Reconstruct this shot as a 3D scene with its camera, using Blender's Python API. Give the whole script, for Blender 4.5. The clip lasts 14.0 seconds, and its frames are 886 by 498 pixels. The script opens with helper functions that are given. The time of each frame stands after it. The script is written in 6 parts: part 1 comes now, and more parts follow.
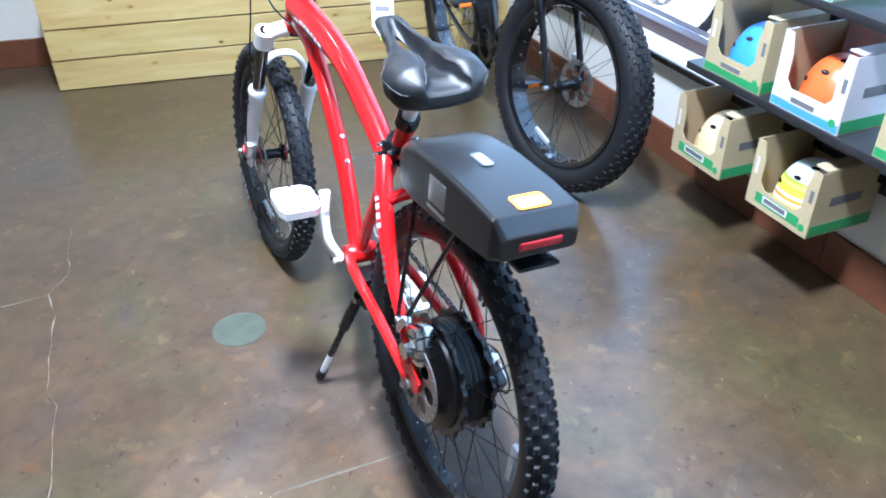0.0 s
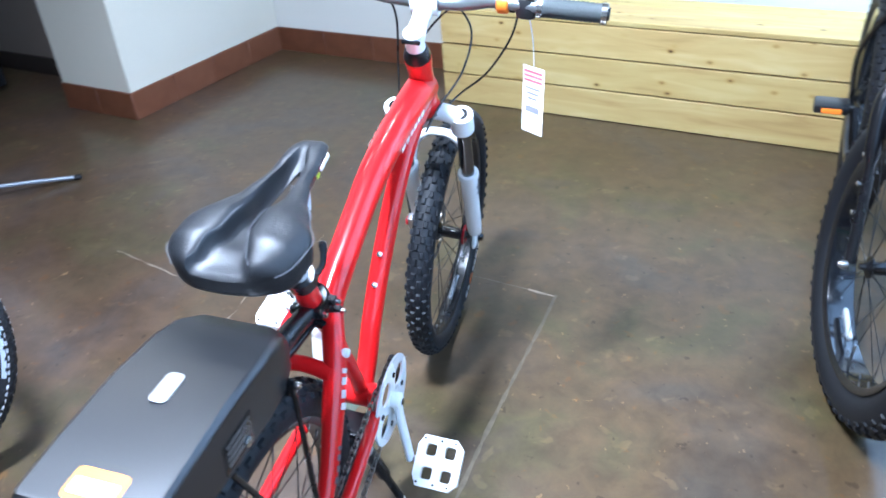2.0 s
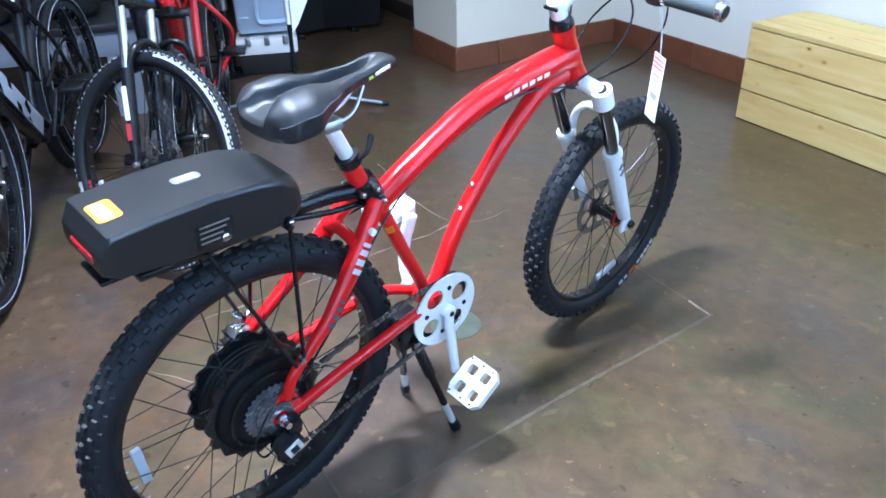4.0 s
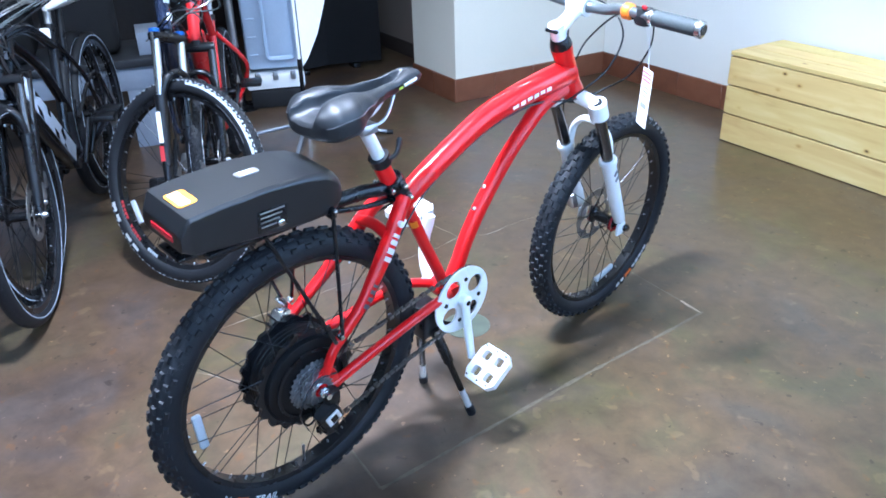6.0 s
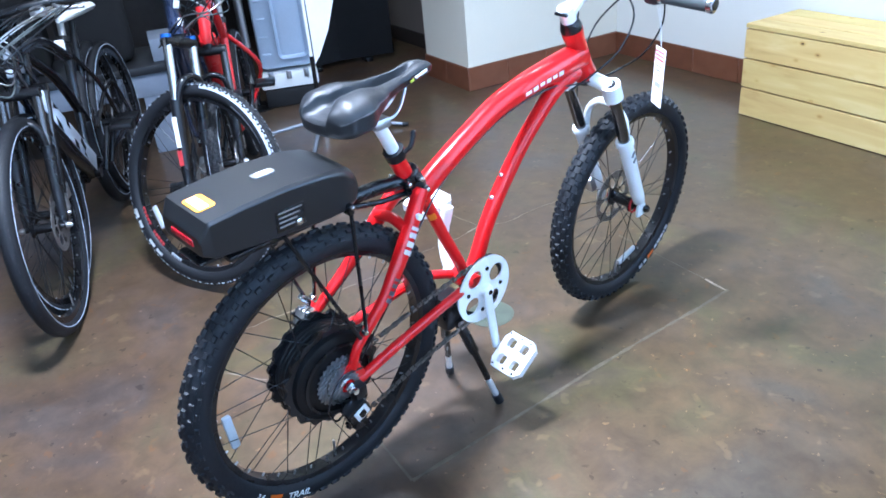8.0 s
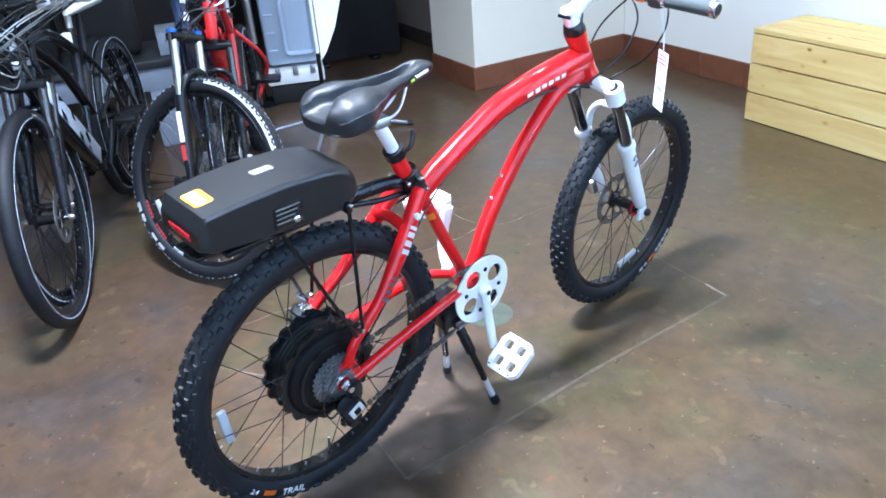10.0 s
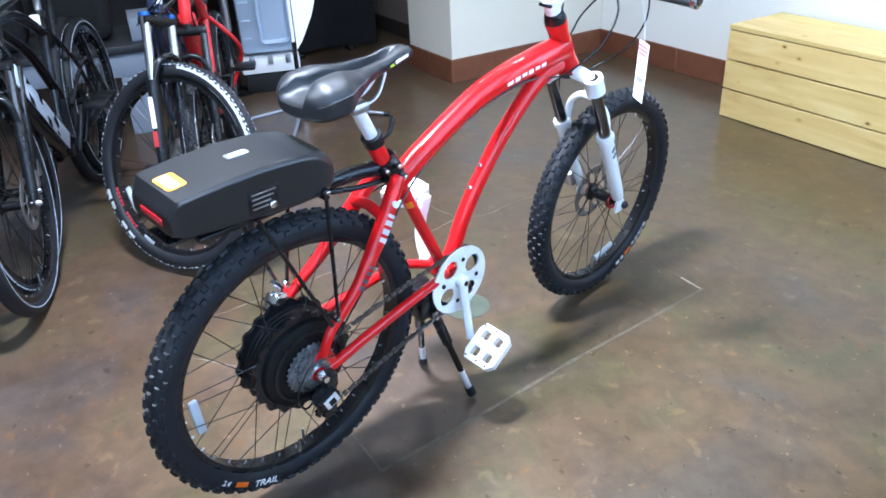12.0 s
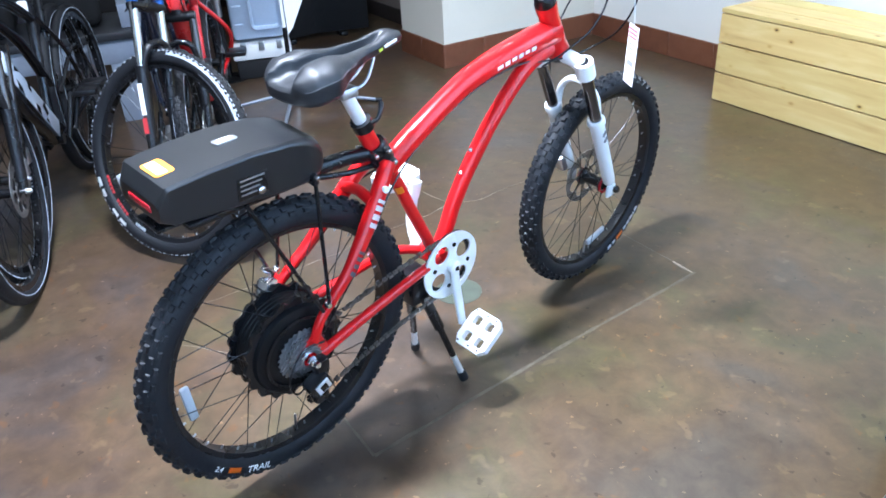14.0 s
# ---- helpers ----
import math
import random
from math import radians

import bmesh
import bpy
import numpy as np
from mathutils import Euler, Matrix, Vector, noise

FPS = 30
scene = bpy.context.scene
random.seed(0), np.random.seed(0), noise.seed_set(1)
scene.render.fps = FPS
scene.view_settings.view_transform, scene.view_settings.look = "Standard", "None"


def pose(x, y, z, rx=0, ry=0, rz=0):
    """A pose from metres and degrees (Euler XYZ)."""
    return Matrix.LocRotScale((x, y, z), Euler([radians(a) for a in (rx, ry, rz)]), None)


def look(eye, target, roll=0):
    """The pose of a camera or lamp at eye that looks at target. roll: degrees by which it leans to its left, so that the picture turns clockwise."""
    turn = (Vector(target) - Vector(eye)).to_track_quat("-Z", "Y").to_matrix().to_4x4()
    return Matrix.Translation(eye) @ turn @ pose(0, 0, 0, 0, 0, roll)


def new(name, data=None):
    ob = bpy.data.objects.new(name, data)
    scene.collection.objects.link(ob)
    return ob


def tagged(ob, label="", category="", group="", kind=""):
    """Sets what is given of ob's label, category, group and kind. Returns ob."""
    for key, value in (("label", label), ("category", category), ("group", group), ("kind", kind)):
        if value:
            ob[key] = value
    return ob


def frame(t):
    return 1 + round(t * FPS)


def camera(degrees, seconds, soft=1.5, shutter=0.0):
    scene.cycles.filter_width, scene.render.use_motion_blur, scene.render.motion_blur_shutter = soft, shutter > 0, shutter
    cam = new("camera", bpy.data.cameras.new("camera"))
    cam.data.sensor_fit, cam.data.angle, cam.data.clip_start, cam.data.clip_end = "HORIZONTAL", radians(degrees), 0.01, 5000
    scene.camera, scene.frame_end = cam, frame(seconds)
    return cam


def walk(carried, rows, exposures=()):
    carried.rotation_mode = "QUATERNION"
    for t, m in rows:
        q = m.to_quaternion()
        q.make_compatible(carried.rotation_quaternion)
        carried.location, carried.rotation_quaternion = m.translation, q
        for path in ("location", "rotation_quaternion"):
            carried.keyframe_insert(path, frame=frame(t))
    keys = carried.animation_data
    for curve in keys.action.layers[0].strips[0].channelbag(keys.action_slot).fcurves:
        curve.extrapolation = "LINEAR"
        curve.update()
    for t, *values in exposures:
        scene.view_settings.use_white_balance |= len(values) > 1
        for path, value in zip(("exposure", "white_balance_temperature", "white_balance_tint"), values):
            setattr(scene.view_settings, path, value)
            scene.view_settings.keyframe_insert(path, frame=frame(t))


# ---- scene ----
cam = camera(59.1, 14.0, 1.7, 0.4)
PATH = [
    (0, (-0.23, -1.066, 1.388), (0.182, 0.54, 0.269), -0.5),
    (0.5, (0.009, -1.004, 1.384), (0.181, 0.646, 0.266), -2.5),
    (1, (0.2, -0.772, 1.374), (0.104, 0.87, 0.236), -2.0),
    (1.5, (0.431, -0.577, 1.381), (-0.036, 1.031, 0.287), -3.3),
    (2, (0.681, -0.44, 1.379), (-0.19, 1.014, 0.317), -4.5),
    (2.5, (0.88, -0.273, 1.35), (-0.205, 1.024, 0.282), -1.9),
    (3, (1.044, -0.178, 1.336), (-0.242, 0.919, 0.266), 0.0),
    (3.5, (1.145, -0.199, 1.329), (-0.331, 0.664, 0.291), -0.7),
    (6, (1.382, -0.404, 1.34), (-0.151, 0.49, 0.418), -1.9),
    (6.5, (1.381, -0.402, 1.34), (-0.162, 0.473, 0.418), -2.5),
    (7, (1.375, -0.403, 1.337), (-0.17, 0.462, 0.406), -3.6),
    (7.5, (1.379, -0.401, 1.34), (-0.173, 0.438, 0.398), -5.7),
    (10, (1.393, -0.384, 1.344), (-0.166, 0.44, 0.4), -4.7),
    (10.5, (1.391, -0.385, 1.335), (-0.158, 0.459, 0.393), -4.0),
    (11, (1.389, -0.388, 1.331), (-0.152, 0.469, 0.388), -3.2),
    (11.5, (1.381, -0.387, 1.33), (-0.148, 0.483, 0.379), -3.5),
    (12, (1.377, -0.387, 1.324), (-0.142, 0.491, 0.365), -3.1),
    (12.5, (1.378, -0.385, 1.323), (-0.134, 0.494, 0.352), -3.2),
    (13, (1.38, -0.382, 1.322), (-0.128, 0.497, 0.345), -3.3),
    (13.5, (1.385, -0.38, 1.321), (-0.119, 0.498, 0.337), -3.3),
    (14, (1.383, -0.38, 1.321), (-0.116, 0.499, 0.331), -3.3),
]
walk(cam, [(t, look(eye, target, roll)) for t, eye, target, roll in PATH], [(0, 0.60, 5150, 9), (1, 0.64, 4990, 9), (2, 0.62, 5060, 9), (3.5, 0.49, 5040, 9), (6.5, 0.73, 4960, 10), (10, 0.73, 5220, 10), (13, 0.73, 5320, 10), (14, 0.73, 5320, 10)])


# ---- world and light ----
world = bpy.data.worlds.new("world")
scene.world = world
world.use_nodes = True
wn = world.node_tree.nodes
sky = wn.new("ShaderNodeTexSky")
sky.sky_type, sky.sun_disc = "NISHITA", False
sky.sun_elevation, sky.sun_rotation = radians(56), radians(345.8)
world.node_tree.links.new(sky.outputs[0], wn["Background"].inputs[0])
wn["Background"].inputs[1].default_value = 0.14

sun = new("sun", bpy.data.lights.new("sun", "SUN"))
sun.data.energy, sun.data.angle, sun.data.color = 5.0, radians(0.6), (1.0, 0.95, 0.88)
sun.matrix_world = look((0, 0, 0), (0.136, -0.536, -0.83))


def area_lamp(name, m, w, h, watts, colour, spread=math.pi):
    lamp = new(name, bpy.data.lights.new(name, "AREA"))
    lamp.data.shape, lamp.data.size, lamp.data.size_y = "RECTANGLE", w, h
    lamp.data.energy, lamp.data.color = watts, colour
    lamp.data.spread = spread
    lamp.matrix_world = m
    return lamp


# fluorescent strips in the ceiling: middle, watts, length; the one over the red bicycle runs along it
CEIL = 3.0
STRIP_W = 0.13
# the four weaker strips are added fill for walls and reflections
LAMPS = [(-0.05, 0.04, 162, 0.8), (-0.72, 2.15, 15, 0.6), (-0.6, -2.6, 6, 0.6), (-3.3, 0.9, 2.5, 0.6), (-1.95, 1.45, 7, 0.6)]
for i, (lx, ly, watts, length) in enumerate(LAMPS):
    # the strip over the red bicycle is aimed and narrowed, which keeps its light together
    area_lamp("ceiling_lamp", look((lx, ly, CEIL - 0.03), (lx + 0.20, ly + 0.45, 0) if i == 0 else (lx, ly + 0.001, 0)), STRIP_W, length, watts, (0.98, 0.985, 1.0) if i == 0 else (1.0, 0.93, 0.79), radians(122 if i == 0 else 165))

# the window wall runs a little askew to the room
S0 = Vector((1.055, 0.953, 0))
EDIR = Vector((0.1425, -0.9898, 0))
GDIR = Vector((0.9898, 0.1425, 0))
WALL_D = 0.25


def wpt(s, d, z=0.0):
    return S0 + EDIR * s + GDIR * d + Vector((0, 0, z))


# daylight that enters by the shop windows
for s0, s1 in ((-1.95, -1.05), (-0.93, 0.35), (0.47, 1.75), (1.87, 3.1)):
    c = wpt((s0 + s1) / 2, WALL_D + 0.12, 1.35)
    area_lamp("window_daylight", look(c, c - GDIR * 2 - Vector((0, 0, 1.3))), s1 - s0 - 0.08, 1.7, 13.5, (0.58, 0.78, 1.0))


# ---- materials ----
def nodes_of(name):
    m = bpy.data.materials.new(name)
    m.use_nodes = True
    nt = m.node_tree
    return m, nt, nt.nodes["Principled BSDF"]


def ramp(nt, fac, stops):
    r = nt.nodes.new("ShaderNodeValToRGB")
    els = r.color_ramp.elements
    while len(els) < len(stops):
        els.new(0.5)
    for e, (p, c) in zip(els, stops):
        e.position, e.color = p, (*c, 1)
    nt.links.new(fac, r.inputs[0])
    return r.outputs[0]


def tex(nt, scale, detail=4.0, stretch=(1, 1, 1), rough=0.55, kind="Object"):
    tc = nt.nodes.new("ShaderNodeTexCoord")
    mp = nt.nodes.new("ShaderNodeMapping")
    mp.inputs["Scale"].default_value = stretch
    nt.links.new(tc.outputs[kind], mp.inputs[0])
    n = nt.nodes.new("ShaderNodeTexNoise")
    n.inputs["Scale"].default_value, n.inputs["Detail"].default_value, n.inputs["Roughness"].default_value = scale, detail, rough
    nt.links.new(mp.outputs[0], n.inputs[0])
    return n.outputs[0]


def bump(nt, p, height, strength, dist=0.002):
    b = nt.nodes.new("ShaderNodeBump")
    b.inputs["Strength"].default_value, b.inputs["Distance"].default_value = strength, dist
    nt.links.new(height, b.inputs["Height"])
    nt.links.new(b.outputs[0], p.inputs["Normal"])


def mat(name, col, rough=0.5, metal=0.0, var=0.12, grain=90.0, bumpy=0.15, coat=0.0, blotch=6.0, rvar=0.1):
    m, nt, p = nodes_of(name)
    fine, wide = tex(nt, grain), tex(nt, blotch)
    mix = nt.nodes.new("ShaderNodeMath")
    mix.operation = "MULTIPLY_ADD"
    nt.links.new(fine, mix.inputs[0])
    mix.inputs[1].default_value = 0.5
    half = nt.nodes.new("ShaderNodeMath")
    half.operation = "MULTIPLY"
    nt.links.new(wide, half.inputs[0])
    half.inputs[1].default_value = 0.5
    nt.links.new(half.outputs[0], mix.inputs[2])
    lo = tuple(max(0, c * (1 - var)) for c in col)
    hi = tuple(min(1, c * (1 + var)) for c in col)
    nt.links.new(ramp(nt, mix.outputs[0], [(0.3, lo), (0.7, hi)]), p.inputs["Base Color"])
    rr = nt.nodes.new("ShaderNodeMapRange")
    rr.inputs["To Min"].default_value, rr.inputs["To Max"].default_value = max(0.03, rough - rvar), min(1, rough + rvar)
    nt.links.new(wide, rr.inputs[0])
    nt.links.new(rr.outputs[0], p.inputs["Roughness"])
    p.inputs["Metallic"].default_value = metal
    p.inputs["Coat Weight"].default_value = coat
    p.inputs["Coat Roughness"].default_value = 0.06
    if bumpy:
        bump(nt, p, fine, bumpy)
    return m


def floor_material():
    """Acid-stained concrete: warped clouds of red-brown, olive and grey-brown under a worn sealer."""
    m, nt, p = nodes_of("stained_concrete")

    def warped(scale, detail, rough, twist, shift):
        tc = nt.nodes.new("ShaderNodeTexCoord")
        mp = nt.nodes.new("ShaderNodeMapping")
        mp.inputs["Location"].default_value = (shift, shift * 0.7, 0)
        nt.links.new(tc.outputs["Object"], mp.inputs[0])
        n = nt.nodes.new("ShaderNodeTexNoise")
        for key, value in (("Scale", scale), ("Detail", detail), ("Roughness", rough), ("Distortion", twist)):
            n.inputs[key].default_value = value
        nt.links.new(mp.outputs[0], n.inputs[0])
        return n.outputs[0]

    def times(a, b, amount=1.0):
        mx = nt.nodes.new("ShaderNodeMix")
        mx.data_type, mx.blend_type = "RGBA", "MULTIPLY"
        mx.inputs[0].default_value = amount
        nt.links.new(a, mx.inputs[6])
        nt.links.new(b, mx.inputs[7])
        return mx.outputs[2]

    # stain: grey-violet, brown, tan and olive patches
    hue = warped(2.3, 5, 0.55, 0.5, 3.1)
    base = ramp(nt, hue, [(0.34, (0.062, 0.046, 0.036)), (0.43, (0.069, 0.045, 0.029)), (0.50, (0.074, 0.047, 0.026)), (0.56, (0.070, 0.048, 0.027)), (0.62, (0.066, 0.051, 0.025)), (0.70, (0.064, 0.046, 0.033))])
    # the window side's stain is more olive, and darkened to offset excess light
    tc = nt.nodes.new("ShaderNodeTexCoord")
    along = nt.nodes.new("ShaderNodeVectorMath")
    along.operation = "DOT_PRODUCT"
    along.inputs[1].default_value = (0.62, 0.62, 0)
    nt.links.new(tc.outputs["Object"], along.inputs[0])
    wave = nt.nodes.new("ShaderNodeMath")
    wave.operation = "ADD"
    nt.links.new(along.outputs["Value"], wave.inputs[0])
    nt.links.new(warped(1.1, 4, 0.5, 0.3, 21.0), wave.inputs[1])
    base = times(base, ramp(nt, wave.outputs[0], [(0.0, (1.0, 0.985, 1.03)), (0.75, (1.0, 0.99, 1.0)), (1.0, (0.92, 0.94, 0.84))]))
    clouds = warped(3.4, 6, 0.58, 0.6, 7.7)
    base = times(base, ramp(nt, clouds, [(0.30, (0.78, 0.77, 0.76)), (0.46, (0.97, 0.97, 0.96)), (0.55, (1.04, 1.04, 1.03)), (0.70, (1.26, 1.26, 1.24))]))
    mottle = warped(15.0, 6, 0.62, 0.4, 1.9)
    base = times(base, ramp(nt, mottle, [(0.34, (0.82, 0.81, 0.80)), (0.5, (1, 1, 1)), (0.68, (1.20, 1.20, 1.17))]))
    # pale flecks, rust specks and dark chips of uneven shape
    for scale, shift, stops in ((11, 4.4, [(0.0, (1, 1, 1)), (0.635, (1, 1, 1)), (0.68, (1.38, 1.42, 1.30)), (1.0, (1.5, 1.55, 1.45))]),
                                (17, 9.1, [(0.0, (1, 1, 1)), (0.65, (1, 1, 1)), (0.69, (1.25, 1.02, 0.74)), (1.0, (1.3, 1.0, 0.7))]),
                                (26, 15.7, [(0.0, (0.5, 0.48, 0.46)), (0.30, (0.58, 0.56, 0.54)), (0.335, (1, 1, 1)), (1.0, (1, 1, 1))]),
                                (38, 2.6, [(0.0, (1, 1, 1)), (0.69, (1, 1, 1)), (0.715, (2.1, 2.05, 1.9)), (1.0, (2.3, 2.2, 2.0))])):
        base = times(base, ramp(nt, warped(scale, 3, 0.55, 0.3, shift), stops))
    nt.links.new(base, p.inputs["Base Color"])
    rr = nt.nodes.new("ShaderNodeMapRange")
    rr.inputs["To Min"].default_value, rr.inputs["To Max"].default_value = 0.26, 0.50
    nt.links.new(clouds, rr.inputs[0])
    nt.links.new(rr.outputs[0], p.inputs["Roughness"])
    p.inputs["Specular IOR Level"].default_value = 0.26
    p.inputs["Coat Weight"].default_value = 0.60
    p.inputs["Coat Roughness"].default_value = 0.21
    bump(nt, p, mottle, 0.06, 0.003)
    return m


def pine_material():
    m, nt, p = nodes_of("pine_board")
    info = nt.nodes.new("ShaderNodeObjectInfo")
    tc = nt.nodes.new("ShaderNodeTexCoord")
    off = nt.nodes.new("ShaderNodeVectorMath")
    off.operation = "MULTIPLY_ADD"
    comb = nt.nodes.new("ShaderNodeCombineXYZ")
    for i in range(3):
        nt.links.new(info.outputs["Random"], comb.inputs[i])
    nt.links.new(comb.outputs[0], off.inputs[0])
    off.inputs[1].default_value = (9, 5, 7)
    nt.links.new(tc.outputs["Object"], off.inputs[2])
    mp = nt.nodes.new("ShaderNodeMapping")
    mp.inputs["Scale"].default_value = (0.9, 7, 7)
    nt.links.new(off.outputs[0], mp.inputs[0])
    n = nt.nodes.new("ShaderNodeTexNoise")
    n.inputs["Scale"].default_value, n.inputs["Detail"].default_value, n.inputs["Distortion"].default_value = 3.0, 6, 0.6
    nt.links.new(mp.outputs[0], n.inputs[0])
    col = ramp(nt, n.outputs[0], [(0.28, (0.46, 0.32, 0.105)), (0.42, (0.56, 0.41, 0.145)), (0.56, (0.60, 0.46, 0.17)), (0.72, (0.65, 0.525, 0.225))])
    kmp = nt.nodes.new("ShaderNodeMapping")
    kmp.inputs["Scale"].default_value = (8.5, 14, 14)
    nt.links.new(off.outputs[0], kmp.inputs[0])
    vor = nt.nodes.new("ShaderNodeTexVoronoi")
    vor.inputs["Scale"].default_value = 1.0
    nt.links.new(kmp.outputs[0], vor.inputs[0])
    knot = ramp(nt, vor.outputs["Distance"], [(0.0, (0.13, 0.09, 0.05)), (0.055, (0.20, 0.15, 0.08)), (0.085, (0.72, 0.62, 0.42)), (0.16, (0.97, 0.95, 0.88)), (0.24, (1, 1, 1))])
    mul = nt.nodes.new("ShaderNodeMix")
    mul.data_type, mul.blend_type = "RGBA", "MULTIPLY"
    mul.inputs[0].default_value = 1.0
    nt.links.new(col, mul.inputs[6])
    nt.links.new(knot, mul.inputs[7])
    hue = nt.nodes.new("ShaderNodeHueSaturation")
    mr = nt.nodes.new("ShaderNodeMapRange")
    mr.inputs["To Min"].default_value, mr.inputs["To Max"].default_value = 0.86, 1.12
    nt.links.new(info.outputs["Random"], mr.inputs[0])
    nt.links.new(mr.outputs[0], hue.inputs["Value"])
    turn = nt.nodes.new("ShaderNodeMapRange")
    turn.inputs["To Min"].default_value, turn.inputs["To Max"].default_value = 0.511, 0.487
    swap = nt.nodes.new("ShaderNodeMath")
    swap.operation = "FRACT"
    tw = nt.nodes.new("ShaderNodeMath")
    tw.operation = "MULTIPLY"
    tw.inputs[1].default_value = 7.3
    nt.links.new(info.outputs["Random"], tw.inputs[0])
    nt.links.new(tw.outputs[0], swap.inputs[0])
    nt.links.new(swap.outputs[0], turn.inputs[0])
    nt.links.new(turn.outputs[0], hue.inputs["Hue"])
    nt.links.new(mul.outputs[2], hue.inputs["Color"])
    nt.links.new(hue.outputs[0], p.inputs["Base Color"])
    p.inputs["Roughness"].default_value = 0.5
    p.inputs["Coat Weight"].default_value = 0.15
    bump(nt, p, n.outputs[0], 0.12, 0.003)
    return m


def tile_material():
    m, nt, p = nodes_of("baseboard_tile")
    info = nt.nodes.new("ShaderNodeObjectInfo")
    n = tex(nt, 9, 6)
    mixn = nt.nodes.new("ShaderNodeMath")
    mixn.operation = "MULTIPLY_ADD"
    nt.links.new(info.outputs["Random"], mixn.inputs[0])
    mixn.inputs[1].default_value = 0.35
    nt.links.new(n, mixn.inputs[2])
    nt.links.new(ramp(nt, mixn.outputs[0], [(0.35, (0.100, 0.034, 0.016)), (0.65, (0.145, 0.053, 0.025)), (0.95, (0.175, 0.072, 0.037))]), p.inputs["Base Color"])
    p.inputs["Roughness"].default_value = 0.42
    bump(nt, p, n, 0.2, 0.002)
    return m


RED = mat("red_gloss_paint", (0.54, 0.006, 0.007), 0.30, 0.0, 0.06, 300, 0.0, 0.75, 5, 0.04)
RED.node_tree.nodes["Principled BSDF"].inputs["Specular IOR Level"].default_value = 0.12
WHITE = mat("white_gloss_paint", (0.78, 0.78, 0.77), 0.3, 0.0, 0.04, 150, 0.03, 0.4)
BLACK = mat("black_satin_metal", (0.006, 0.006, 0.007), 0.27, 0.1, 0.3, 120, 0.04)
PLASTIC = mat("black_textured_plastic", (0.012, 0.0125, 0.014), 0.37, 0.0, 0.2, 700, 0.12, 0.0, 8, 0.06)
VINYL = mat("black_vinyl", (0.0065, 0.0072, 0.009), 0.47, 0.0, 0.25, 420, 0.35, 0.0, 12, 0.08)
RUBBER = mat("tyre_rubber", (0.0065, 0.0072, 0.0095), 0.62, 0.0, 0.35, 160, 0.3)
RUBBER.node_tree.nodes["Principled BSDF"].inputs["Specular IOR Level"].default_value = 0.34
CHROME = mat("bright_steel", (0.72, 0.72, 0.73), 0.2, 1.0, 0.1, 200, 0.04)
STEEL = mat("spoke_steel", (0.035, 0.035, 0.037), 0.35, 0.9, 0.1, 200, 0.0)
ALLOY = mat("dull_alloy", (0.45, 0.45, 0.46), 0.35, 1.0, 0.15, 150, 0.05)
DISCSTEEL = mat("worn_brake_steel", (0.30, 0.285, 0.27), 0.36, 0.9, 0.15, 200, 0.05)
DARKCHROME = mat("smoked_stanchion", (0.11, 0.10, 0.095), 0.18, 0.9, 0.1, 200, 0.0)
GRIP = mat("grey_grip_rubber", (0.045, 0.052, 0.052), 0.7, 0.0, 0.15, 220, 0.4)
ORANGE = mat("orange_plastic", (0.85, 0.20, 0.015), 0.35, 0, 0.08)
YELLOW = mat("orange_sticker", (0.88, 0.30, 0.015), 0.4, 0, 0.06)
PAPER = mat("white_paper", (0.80, 0.80, 0.79), 0.6, 0, 0.04, 60, 0.05)
INK = mat("grey_print", (0.14, 0.14, 0.15), 0.6, 0, 0.1)
PINKINK = mat("faded_red_print", (0.70, 0.14, 0.17), 0.5, 0, 0.1)
PALEINK = mat("faded_grey_print", (0.22, 0.22, 0.26), 0.5, 0, 0.1)
REDLENS = mat("red_reflector", (0.36, 0.008, 0.016), 0.15, 0, 0.1, 900, 0.5, 0.5)
CLEARLENS = mat("clear_reflector", (0.42, 0.45, 0.48), 0.16, 0, 0.06, 900, 0.4, 0.6)
WALLPAINT = mat("white_wall_paint", (0.72, 0.705, 0.655), 0.62, 0, 0.035, 240, 0.12, 0, 1.2, 0.05)
CREAM = mat("cream_wall_paint", (0.66, 0.62, 0.52), 0.6, 0, 0.05, 240, 0.12, 0, 1.5, 0.05)
# ceiling colour greyed to cut the light it would bounce
CEILPAINT = mat("ceiling_paint_greyed", (0.34, 0.34, 0.33), 0.8, 0, 0.04, 200, 0.1)
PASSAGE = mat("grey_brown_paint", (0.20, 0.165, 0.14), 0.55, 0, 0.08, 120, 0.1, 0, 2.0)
# near-black wall colour for the unlit back and recess; also the passage baseboard
DARKWALL = mat("dark_trim_and_dim_wall", (0.028, 0.021, 0.018), 0.5, 0, 0.3, 30, 0.1)
# near-black for bags, and for blocks and sheets that stand for shade
NEARBLACK = mat("black_fabric_and_shade", (0.006, 0.006, 0.007), 0.85, 0, 0.3, 160, 0.3)
BROWNFRAME = mat("brown_window_metal", (0.075, 0.042, 0.040), 0.4, 0.2, 0.15, 100, 0.05)
SILLMAT = mat("white_sill", (0.74, 0.75, 0.76), 0.35, 0, 0.04, 120, 0.05)
CARD = mat("tan_cardboard", (0.45, 0.37, 0.215), 0.7, 0, 0.1, 110, 0.15)
CARDWHITE = mat("white_printed_card", (0.64, 0.62, 0.66), 0.45, 0, 0.05, 110, 0.06)
CARDIN = mat("brown_card_inside", (0.34, 0.25, 0.14), 0.8, 0, 0.12, 90, 0.15)
GREENINK = mat("green_print", (0.05, 0.30, 0.10), 0.5, 0, 0.08)
